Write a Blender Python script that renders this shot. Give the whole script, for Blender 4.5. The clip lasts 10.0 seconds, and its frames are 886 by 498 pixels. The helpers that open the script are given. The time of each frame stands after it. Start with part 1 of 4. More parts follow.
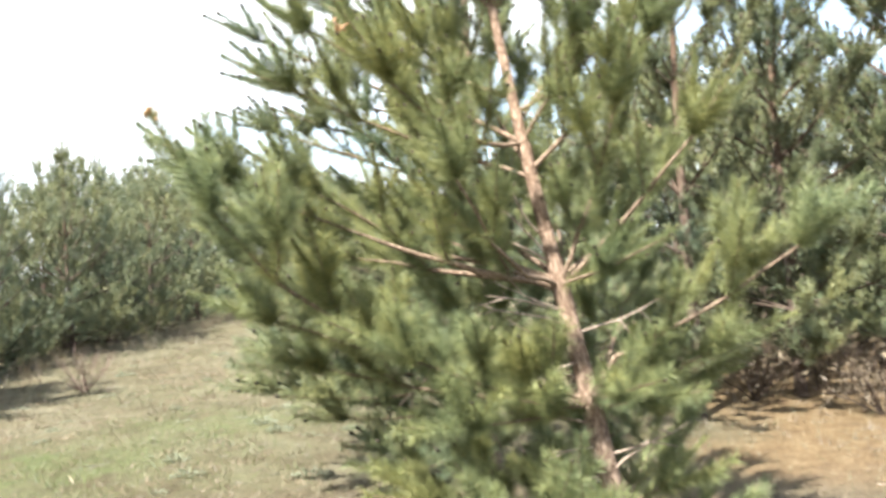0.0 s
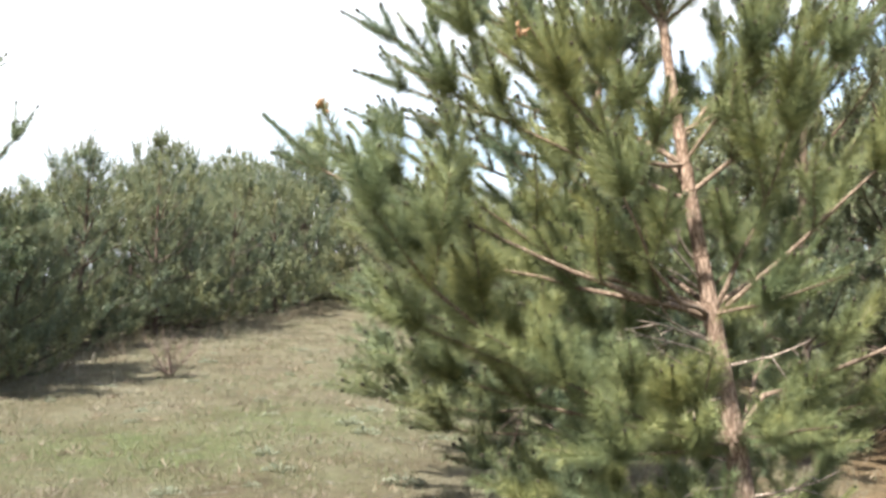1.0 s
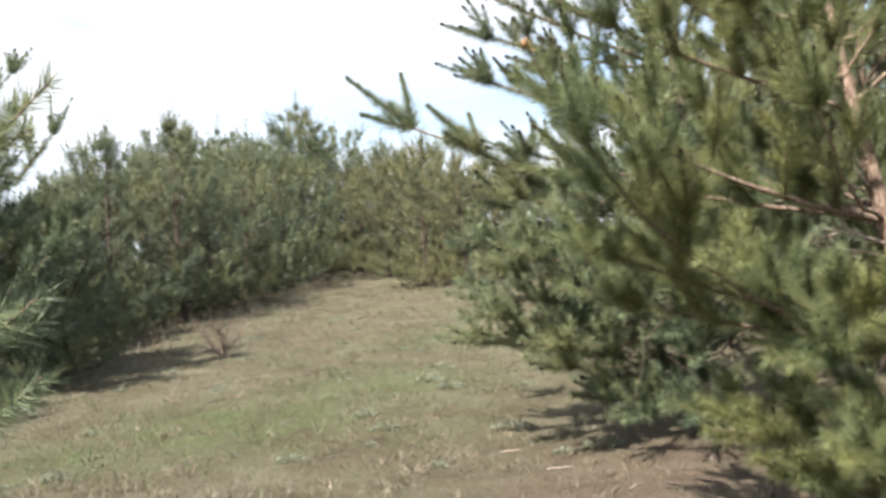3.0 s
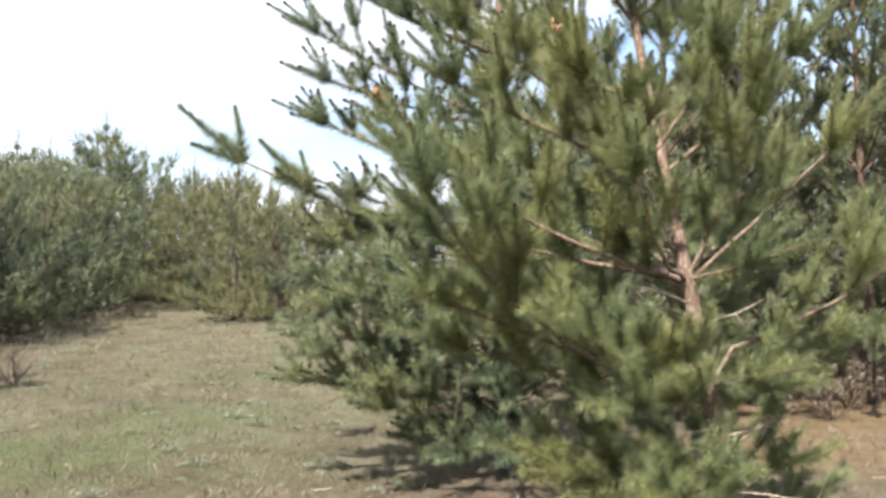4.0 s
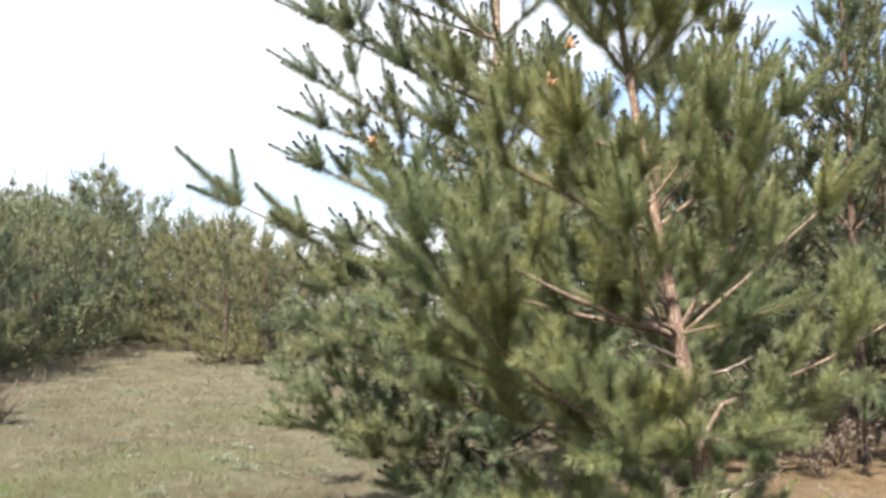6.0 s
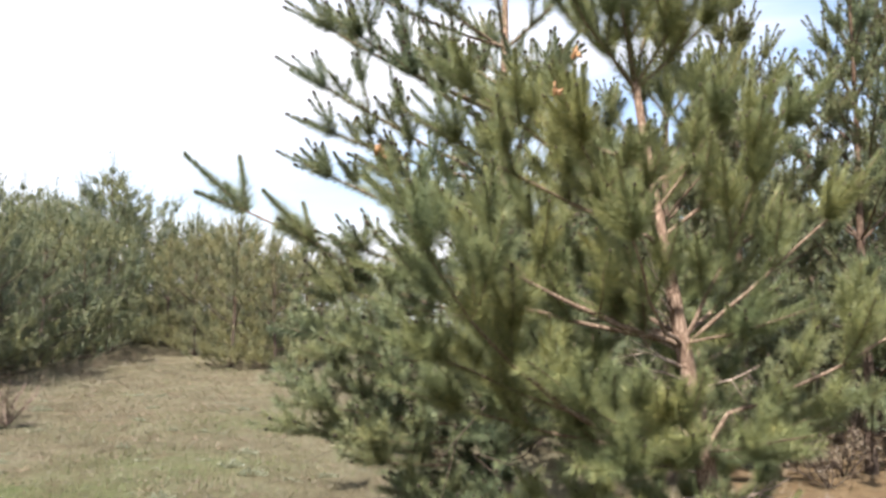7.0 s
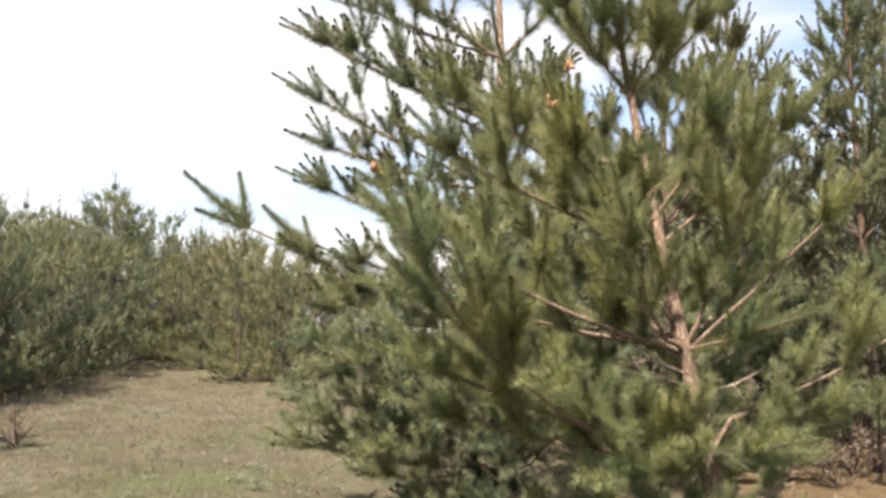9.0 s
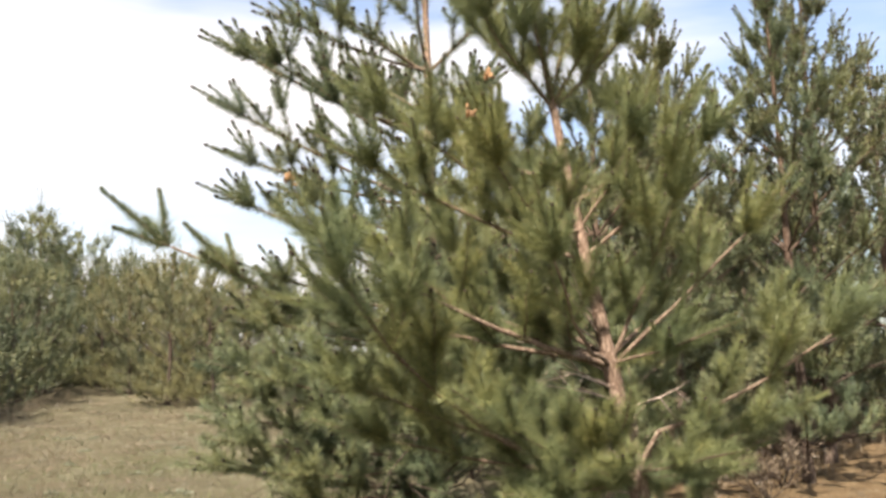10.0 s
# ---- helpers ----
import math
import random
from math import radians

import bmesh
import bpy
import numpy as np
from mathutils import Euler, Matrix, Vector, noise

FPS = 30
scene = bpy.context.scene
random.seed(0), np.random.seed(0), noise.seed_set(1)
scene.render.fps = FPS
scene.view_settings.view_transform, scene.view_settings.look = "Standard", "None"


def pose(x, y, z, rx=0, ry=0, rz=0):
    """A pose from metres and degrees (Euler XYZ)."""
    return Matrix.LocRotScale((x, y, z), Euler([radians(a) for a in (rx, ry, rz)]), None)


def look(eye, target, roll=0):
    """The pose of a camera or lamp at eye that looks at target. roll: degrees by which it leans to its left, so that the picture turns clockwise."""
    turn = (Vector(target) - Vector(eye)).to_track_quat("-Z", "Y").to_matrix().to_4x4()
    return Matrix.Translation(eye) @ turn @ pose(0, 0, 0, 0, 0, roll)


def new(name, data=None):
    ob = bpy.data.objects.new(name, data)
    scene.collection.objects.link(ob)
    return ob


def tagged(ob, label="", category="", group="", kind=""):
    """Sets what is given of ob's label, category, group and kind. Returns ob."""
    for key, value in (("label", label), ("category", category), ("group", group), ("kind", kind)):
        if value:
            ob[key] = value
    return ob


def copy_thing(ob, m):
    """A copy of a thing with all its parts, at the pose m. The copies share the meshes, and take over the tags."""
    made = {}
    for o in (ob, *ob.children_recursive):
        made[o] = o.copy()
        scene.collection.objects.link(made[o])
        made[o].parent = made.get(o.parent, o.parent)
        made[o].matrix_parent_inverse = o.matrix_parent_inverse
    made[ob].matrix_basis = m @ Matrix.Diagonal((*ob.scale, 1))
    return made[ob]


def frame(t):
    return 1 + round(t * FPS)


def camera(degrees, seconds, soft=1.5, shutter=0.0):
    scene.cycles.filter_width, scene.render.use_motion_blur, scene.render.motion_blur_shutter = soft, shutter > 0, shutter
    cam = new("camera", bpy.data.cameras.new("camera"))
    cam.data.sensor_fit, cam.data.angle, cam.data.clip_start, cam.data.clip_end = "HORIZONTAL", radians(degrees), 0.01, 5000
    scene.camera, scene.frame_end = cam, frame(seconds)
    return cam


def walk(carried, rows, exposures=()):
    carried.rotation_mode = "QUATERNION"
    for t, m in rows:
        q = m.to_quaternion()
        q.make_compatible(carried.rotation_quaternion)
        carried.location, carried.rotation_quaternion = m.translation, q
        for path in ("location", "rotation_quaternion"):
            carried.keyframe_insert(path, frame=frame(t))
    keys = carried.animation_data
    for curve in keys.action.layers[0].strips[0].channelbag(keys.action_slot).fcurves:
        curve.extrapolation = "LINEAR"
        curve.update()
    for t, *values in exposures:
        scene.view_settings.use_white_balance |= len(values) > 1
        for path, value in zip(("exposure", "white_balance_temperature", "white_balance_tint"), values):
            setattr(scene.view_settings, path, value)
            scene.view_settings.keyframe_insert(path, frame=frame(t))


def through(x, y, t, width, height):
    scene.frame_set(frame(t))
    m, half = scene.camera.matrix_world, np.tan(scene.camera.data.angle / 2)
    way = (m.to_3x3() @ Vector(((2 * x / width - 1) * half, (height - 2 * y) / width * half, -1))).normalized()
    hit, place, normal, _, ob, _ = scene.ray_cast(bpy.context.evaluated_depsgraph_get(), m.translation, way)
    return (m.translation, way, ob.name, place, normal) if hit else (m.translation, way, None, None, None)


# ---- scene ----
cam = camera(48.8, 10.0, soft=3.0, shutter=0.3)
PATH = [
    (0, (-0.004, 0.004, 1.611), (-0.095, 2.001, 1.671), -3.7),
    (0.5, (-0.198, 0.133, 1.612), (-0.417, 2.118, 1.714), -0.4),
    (1, (-0.375, 0.096, 1.627), (-0.598, 2.081, 1.712), 1.3),
    (1.5, (-0.617, 0.006, 1.593), (-0.880, 1.987, 1.678), -4.2),
    (2, (-0.837, -0.024, 1.574), (-1.205, 1.942, 1.601), -5.7),
    (2.2, (-0.952, -0.010, 1.549), (-1.374, 1.945, 1.593), -6.4),
    (3.3, (-1.369, -0.118, 1.537), (-1.429, 1.881, 1.541), -3.3),
    (3.5, (-1.404, -0.147, 1.532), (-1.413, 1.853, 1.557), -2.7),
    (4, (-1.418, -0.195, 1.547), (-1.188, 1.791, 1.621), -1.2),
    (4.5, (-1.428, -0.187, 1.556), (-1.170, 1.791, 1.692), -0.4),
    (5, (-1.421, -0.197, 1.562), (-1.166, 1.782, 1.705), -0.2),
    (5.5, (-1.420, -0.196, 1.559), (-1.172, 1.783, 1.714), 0.1),
    (7, (-1.401, -0.217, 1.569), (-1.175, 1.762, 1.749), 0.6),
    (7.5, (-1.405, -0.198, 1.566), (-1.217, 1.785, 1.737), 0.7),
    (8, (-1.400, -0.204, 1.571), (-1.242, 1.784, 1.724), -0.1),
    (8.5, (-1.395, -0.233, 1.566), (-1.213, 1.751, 1.739), 0.0),
    (9, (-1.382, -0.243, 1.599), (-1.164, 1.736, 1.792), -0.9),
    (9.5, (-1.379, -0.246, 1.564), (-1.089, 1.722, 1.776), -0.1),
    (10, (-1.289, -0.141, 1.582), (-0.946, 1.816, 1.812), -1.9),
]
EXPOSURES = [(0.0, 2.20, 6200, 9), (0.5, 1.92, 6050, 10), (1.0, 1.77, 6100, 10), (2.0, 1.52, 6100, 10), (3.5, 1.44, 6050, 12), (4.5, 1.62, 6100, 12), (7.0, 1.50, 6250, 15), (8.5, 1.39, 6550, 16), (10.0, 1.40, 6800, 15)]
walk(cam, [(t, look(eye, target, roll)) for t, eye, target, roll in PATH], EXPOSURES)

# ---------------------------------------------------------------- world, sun, exposure
SUN_TO = Vector((-0.31, -0.57, 0.76)).normalized()
world = bpy.data.worlds.new("sky")
scene.world = world
world.use_nodes = True
wn, wl = world.node_tree.nodes, world.node_tree.links
wn.clear()
w_out = wn.new("ShaderNodeOutputWorld")
w_bg = wn.new("ShaderNodeBackground")
w_sky = wn.new("ShaderNodeTexSky")
w_sky.sky_type = "NISHITA"
w_sky.sun_disc = False
w_sky.sun_elevation = math.asin(SUN_TO.z)
w_sky.sun_rotation = math.atan2(SUN_TO.x, SUN_TO.y)
w_sky.dust_density = 2.0
w_geo = wn.new("ShaderNodeTexCoord")
w_map = wn.new("ShaderNodeMapping")
w_map.inputs["Rotation"].default_value = (0.0, radians(-14), radians(20))
w_map.inputs["Scale"].default_value = (1.0, 1.6, 5.0)
w_noise = wn.new("ShaderNodeTexNoise")
w_noise.inputs["Scale"].default_value = 1.7
w_noise.inputs["Detail"].default_value = 5.0
w_noise.inputs["Roughness"].default_value = 0.5
w_ramp = wn.new("ShaderNodeValToRGB")
w_ramp.color_ramp.elements[0].position = 0.36
w_ramp.color_ramp.elements[0].color = (0.15, 0.15, 0.15, 1)
w_ramp.color_ramp.elements[1].position = 0.60
w_mix = wn.new("ShaderNodeMixRGB")
w_mix.inputs["Color2"].default_value = (15.0, 15.2, 15.4, 1)   # thin bright cloud
wl.new(w_geo.outputs["Generated"], w_map.inputs["Vector"])
wl.new(w_map.outputs["Vector"], w_noise.inputs["Vector"])
w_sep = wn.new("ShaderNodeSeparateXYZ")
wl.new(w_geo.outputs["Generated"], w_sep.inputs[0])
w_east = wn.new("ShaderNodeMath")          # the cloud sheet thins out towards the east
w_east.operation = "MULTIPLY_ADD"
w_east.inputs[1].default_value = -0.24
wl.new(w_sep.outputs["X"], w_east.inputs[0])
wl.new(w_noise.outputs["Fac"], w_east.inputs[2])
wl.new(w_east.outputs[0], w_ramp.inputs["Fac"])
wl.new(w_ramp.outputs["Color"], w_mix.inputs["Fac"])
w_air = wn.new("ShaderNodeMixRGB")
w_air.blend_type = "MULTIPLY"
w_air.inputs["Fac"].default_value = 1.0
w_air.inputs["Color2"].default_value = (2.6, 2.8, 2.9, 1)
wl.new(w_sky.outputs["Color"], w_air.inputs["Color1"])
wl.new(w_air.outputs["Color"], w_mix.inputs["Color1"])
wl.new(w_mix.outputs["Color"], w_bg.inputs["Color"])
w_bg.inputs["Strength"].default_value = 0.033
wl.new(w_bg.outputs["Background"], w_out.inputs["Surface"])

sun_data = bpy.data.lights.new("sun", "SUN")
sun_data.energy = 5.0
sun_data.angle = radians(0.6)
sun_data.color = (1.0, 0.94, 0.84)
sun = new("sun", sun_data)
sun.matrix_world = look((-20, -17, 22), Vector((-20, -17, 22)) - SUN_TO)

# ---------------------------------------------------------------- materials


def base_material(name, rough=0.8):
    m = bpy.data.materials.new(name)
    m.use_nodes = True
    n, l = m.node_tree.nodes, m.node_tree.links
    return m, n, l, n["Principled BSDF"]


def ramp(n, l, source, stops):
    r = n.new("ShaderNodeValToRGB")
    els = r.color_ramp.elements
    while len(els) < len(stops):
        els.new(0.5)
    for e, (p, c) in zip(els, stops):
        e.position, e.color = p, (*c, 1)
    l.new(source, r.inputs["Fac"])
    return r.outputs["Color"]


def noise_at(n, l, scale, detail=4.0, rough=0.55, vector=None):
    t = n.new("ShaderNodeTexNoise")
    t.inputs["Scale"].default_value = scale
    t.inputs["Detail"].default_value = detail
    t.inputs["Roughness"].default_value = rough
    if vector is not None:
        l.new(vector, t.inputs["Vector"])
    return t.outputs["Fac"]


def noise_at_colour(n, l, scale, vector):
    t = n.new("ShaderNodeTexNoise")
    t.inputs["Scale"].default_value = scale
    t.inputs["Detail"].default_value = 4.0
    l.new(vector, t.inputs["Vector"])
    return t.outputs["Color"]


def blend(n, l, kind, fac, a, b):
    m = n.new("ShaderNodeMixRGB")
    m.blend_type = kind
    for sock, v in ((m.inputs["Fac"], fac), (m.inputs["Color1"], a), (m.inputs["Color2"], b)):
        if isinstance(v, (int, float)):
            sock.default_value = v
        elif isinstance(v, tuple):
            sock.default_value = (*v, 1)
        else:
            l.new(v, sock)
    return m.outputs["Color"]


def bump(n, l, bsdf, height, strength, distance):
    b = n.new("ShaderNodeBump")
    b.inputs["Strength"].default_value = strength
    b.inputs["Distance"].default_value = distance
    l.new(height, b.inputs["Height"])
    l.new(b.outputs["Normal"], bsdf.inputs["Normal"])


def needle_material(name, stops, tint_lo, tint_hi, scale=1.6, through=0.3):
    """Leaf stuff: colour varies from needle to needle and from clump to clump; some light passes through."""
    m, n, l, b = base_material(name)
    geo = n.new("ShaderNodeNewGeometry")
    tc = n.new("ShaderNodeTexCoord")
    each = ramp(n, l, geo.outputs["Random Per Island"], stops)
    clump = ramp(n, l, noise_at(n, l, scale, 3.0, 0.6, tc.outputs["Object"]), [(0.35, tint_lo), (0.68, tint_hi)])
    col = blend(n, l, "MULTIPLY", 1.0, each, clump)
    l.new(col, b.inputs["Base Color"])
    b.inputs["Roughness"].default_value = 0.55
    b.inputs["Specular IOR Level"].default_value = 0.5
    tr = n.new("ShaderNodeBsdfTranslucent")
    l.new(col, tr.inputs["Color"])
    mix = n.new("ShaderNodeMixShader")
    mix.inputs["Fac"].default_value = through
    l.new(b.outputs["BSDF"], mix.inputs[1])
    l.new(tr.outputs["BSDF"], mix.inputs[2])
    l.new(mix.outputs["Shader"], n["Material Output"].inputs["Surface"])
    return m


NEEDLE = needle_material("pine_needles",
                         [(0.0, (0.105, 0.127, 0.066)), (0.45, (0.165, 0.184, 0.081)), (0.8, (0.239, 0.250, 0.108)), (1.0, (0.327, 0.319, 0.141))],
                         (0.80, 0.90, 0.95), (1.18, 1.10, 0.86), 1.6, 0.28)
# copy for two low boughs, with the yellow of sunlight put into the colour
NEEDLE_YELLOW = needle_material("sunlit_yellow_green_needles",
                                [(0.0, (0.104, 0.121, 0.047)), (0.5, (0.158, 0.170, 0.063)), (1.0, (0.233, 0.212, 0.103))],
                                (0.85, 0.9, 0.9), (1.2, 1.15, 0.9))
NEEDLE_FOREST = needle_material("forest_pine_needles",
                                [(0.0, (0.090, 0.104, 0.060)), (0.5, (0.143, 0.158, 0.082)), (1.0, (0.225, 0.226, 0.110))],
                                (0.56, 0.68, 0.76), (1.24, 1.15, 0.88), 0.8, 0.13)
NEEDLE_OLIVE = needle_material("olive_brown_needles",
                               [(0.0, (0.108, 0.117, 0.057)), (0.5, (0.169, 0.178, 0.086)), (1.0, (0.248, 0.247, 0.132))],
                               (0.60, 0.66, 0.68), (1.28, 1.12, 0.92), 1.1, 0.2)
NEEDLE_DEAD = needle_material("dead_brown_needles",
                              [(0.0, (0.117, 0.090, 0.060)), (0.6, (0.196, 0.155, 0.107)), (1.0, (0.301, 0.249, 0.175))],
                              (0.8, 0.8, 0.8), (1.15, 1.1, 1.0), 3.0, 0.15)
GRASS_DRY = needle_material("dry_grass_blades",
                            [(0.0, (0.095, 0.081, 0.046)), (0.5, (0.146, 0.129, 0.075)), (1.0, (0.215, 0.195, 0.129))],
                            (0.8, 0.84, 0.86), (1.15, 1.1, 1.05), 0.8, 0.2)
GRASS_GREEN = needle_material("green_grass_blades",
                              [(0.0, (0.065, 0.092, 0.033)), (0.6, (0.112, 0.144, 0.049)), (1.0, (0.174, 0.183, 0.082))],
                              (0.85, 0.9, 0.9), (1.15, 1.1, 1.0), 0.8, 0.3)
HERB = needle_material("grey_green_herb_leaves",
                       [(0.0, (0.124, 0.133, 0.081)), (0.6, (0.192, 0.198, 0.130)), (1.0, (0.310, 0.304, 0.229))],
                       (0.85, 0.9, 0.9), (1.1, 1.1, 1.05), 2.0, 0.2)
LITTER = needle_material("fallen_orange_needles",
                         [(0.0, (0.152, 0.093, 0.047)), (0.5, (0.234, 0.159, 0.080)), (1.0, (0.321, 0.252, 0.147))],
                         (0.75, 0.78, 0.8), (1.15, 1.08, 1.0), 1.1, 0.05)
NEEDLE_GREY = needle_material("grey_green_needles",
                              [(0.0, (0.093, 0.115, 0.067)), (0.45, (0.146, 0.171, 0.091)), (0.8, (0.215, 0.236, 0.119)), (1.0, (0.307, 0.305, 0.153))],
                              (0.80, 0.92, 1.0), (1.16, 1.08, 0.90), 1.4, 0.28)
POLLEN = needle_material("orange_buds", [(0.0, (0.223, 0.112, 0.043)), (1.0, (0.322, 0.186, 0.081))], (0.9, 0.9, 0.9), (1.1, 1.05, 1.0), 8.0, 0.1)


def bark_material(name, low, high, low_z, high_z, flake=38.0, depth=0.006):
    """Flaky bark, grey-brown near the ground and orange-brown above."""
    m, n, l, b = base_material(name)
    tc = n.new("ShaderNodeTexCoord")
    mp = n.new("ShaderNodeMapping")
    mp.inputs["Scale"].default_value = (1.0, 1.0, 0.4)
    l.new(tc.outputs["Object"], mp.inputs["Vector"])
    sep = n.new("ShaderNodeSeparateXYZ")
    l.new(tc.outputs["Object"], sep.inputs[0])
    rng = n.new("ShaderNodeMapRange")
    rng.inputs["From Min"].default_value, rng.inputs["From Max"].default_value = low_z, high_z
    l.new(sep.outputs["Z"], rng.inputs["Value"])
    wob = noise_at(n, l, 9.0, 3.0, 0.6, mp.outputs["Vector"])
    add = n.new("ShaderNodeMath")
    add.operation = "ADD"
    l.new(rng.outputs["Result"], add.inputs[0])
    sub = n.new("ShaderNodeMath")
    sub.operation = "SUBTRACT"
    l.new(wob, sub.inputs[0])
    sub.inputs[1].default_value = 0.5
    l.new(sub.outputs[0], add.inputs[1])
    base = ramp(n, l, add.outputs[0], [(0.2, low), (0.8, high)])
    vor = n.new("ShaderNodeTexVoronoi")
    vor.feature = "DISTANCE_TO_EDGE"
    warp = blend(n, l, "ADD", 0.05, mp.outputs["Vector"], noise_at_colour(n, l, 22.0, mp.outputs["Vector"]))
    vor.inputs["Scale"].default_value = flake
    l.new(warp, vor.inputs["Vector"])
    crack = ramp(n, l, vor.outputs["Distance"], [(0.0, (0.34, 0.29, 0.26)), (0.22, (1.0, 1.0, 1.0))])
    col = blend(n, l, "MULTIPLY", 0.85, base, crack)
    fine = ramp(n, l, noise_at(n, l, 70.0, 5.0, 0.65, mp.outputs["Vector"]), [(0.3, (0.60, 0.56, 0.54)), (0.7, (1.38, 1.32, 1.28))])
    col = blend(n, l, "MULTIPLY", 1.0, col, fine)
    l.new(col, b.inputs["Base Color"])
    b.inputs["Roughness"].default_value = 0.9
    b.inputs["Specular IOR Level"].default_value = 0.2
    bump(n, l, b, crack, 0.8, depth)
    return m


BARK = bark_material("pine_bark", (0.245, 0.189, 0.146), (0.297, 0.219, 0.162), 0.6, 2.6)
BARK_LIMB = bark_material("pine_limb_bark", (0.234, 0.185, 0.140), (0.279, 0.216, 0.158), 0.5, 3.0, 60.0, 0.003)
# darker copy of the pine bark: shade under the crowns put into its colour
BARK_SHADED = bark_material("shaded_forest_bark", (0.095, 0.075, 0.060), (0.14, 0.10, 0.072), 0.8, 3.5, 25.0)
DEAD_WOOD = bark_material("grey_dead_wood", (0.408, 0.350, 0.292), (0.486, 0.419, 0.350), 0.0, 2.0, 70.0, 0.002)

BUD = bark_material("brown_buds", (0.060, 0.055, 0.042), (0.078, 0.064, 0.048), 0.0, 3.0, 90.0, 0.001)
TWIG = bark_material("reddish_twigs", (0.202, 0.155, 0.133), (0.245, 0.187, 0.162), 0.0, 1.0, 60.0, 0.001)


def ground_material():
    m, n, l, b = base_material("field_ground")
    tc = n.new("ShaderNodeTexCoord")
    v = tc.outputs["Object"]
    dry = ramp(n, l, noise_at(n, l, 1.3, 6.0, 0.65, v), [(0.30, (0.110, 0.091, 0.056)), (0.5, (0.183, 0.162, 0.102)), (0.70, (0.257, 0.236, 0.162))])
    green = ramp(n, l, noise_at(n, l, 14.0, 4.0, 0.6, v), [(0.3, (0.099, 0.124, 0.050)), (0.7, (0.174, 0.202, 0.087))])
    gat = n.new("ShaderNodeAttribute")
    gat.attribute_name = "green"
    gmask = blend(n, l, "MULTIPLY", 1.0, gat.outputs["Color"], ramp(n, l, noise_at(n, l, 2.6, 5.0, 0.65, v), [(0.3, (0.15, 0.15, 0.15)), (0.65, (1, 1, 1))]))
    col = blend(n, l, "MIX", gmask, dry, green)
    soil = ramp(n, l, noise_at(n, l, 3.1, 5.0, 0.65, v), [(0.54, (0, 0, 0)), (0.70, (0.55, 0.55, 0.55))])
    col = blend(n, l, "MIX", soil, col, (0.186, 0.133, 0.096))
    moss = ramp(n, l, noise_at(n, l, 5.3, 4.0, 0.7, v), [(0.56, (0, 0, 0)), (0.68, (0.7, 0.7, 0.7))])
    col = blend(n, l, "MIX", moss, col, (0.140, 0.140, 0.093))
    pale = ramp(n, l, noise_at(n, l, 7.7, 4.0, 0.7, v), [(0.60, (0, 0, 0)), (0.72, (0.7, 0.7, 0.7))])
    col = blend(n, l, "MIX", pale, col, (0.310, 0.294, 0.248))
    litter = n.new("ShaderNodeAttribute")
    litter.attribute_name = "litter"
    lit = ramp(n, l, noise_at(n, l, 5.0, 6.0, 0.7, v), [(0.25, (0.143, 0.097, 0.060)), (0.5, (0.256, 0.181, 0.100)), (0.75, (0.342, 0.261, 0.158))])
    col = blend(n, l, "MIX", litter.outputs["Color"], col, lit)
    bare = n.new("ShaderNodeAttribute")
    bare.attribute_name = "bare"
    dirt = ramp(n, l, noise_at(n, l, 4.0, 6.0, 0.7, v), [(0.25, (0.124, 0.090, 0.068)), (0.5, (0.229, 0.174, 0.127)), (0.75, (0.310, 0.254, 0.198))])
    col = blend(n, l, "MIX", bare.outputs["Color"], col, dirt)
    fine = ramp(n, l, noise_at(n, l, 45.0, 6.0, 0.75, v), [(0.3, (0.38, 0.37, 0.36)), (0.7, (1.05, 1.03, 1.0))])
    col = blend(n, l, "MULTIPLY", 1.0, col, fine)
    l.new(col, b.inputs["Base Color"])
    b.inputs["Roughness"].default_value = 0.95
    b.inputs["Specular IOR Level"].default_value = 0.1
    bump(n, l, b, noise_at(n, l, 22.0, 8.0, 0.75, v), 1.0, 0.05)
    return m


GROUND = ground_material()

# ---------------------------------------------------------------- mesh helpers


def link_mesh(name, verts, faces, material, parent=None, label="", smooth=False):
    """One mesh object from arrays of corners and of triangles or quads."""
    verts = np.asarray(verts, np.float32)
    faces = np.asarray(faces, np.int32)
    k = faces.shape[1]
    me = bpy.data.meshes.new(name)
    me.vertices.add(len(verts))
    me.vertices.foreach_set("co", verts.ravel())
    me.loops.add(faces.size)
    me.loops.foreach_set("vertex_index", faces.ravel())
    me.polygons.add(len(faces))
    me.polygons.foreach_set("loop_start", np.arange(0, faces.size, k, dtype=np.int32))
    me.polygons.foreach_set("use_smooth", np.full(len(faces), smooth))
    me.materials.append(material)
    me.update(calc_edges=True)
    ob = new(name, me)
    if parent is not None:
        ob.parent = parent
    if label:
        tagged(ob, label)
    return ob


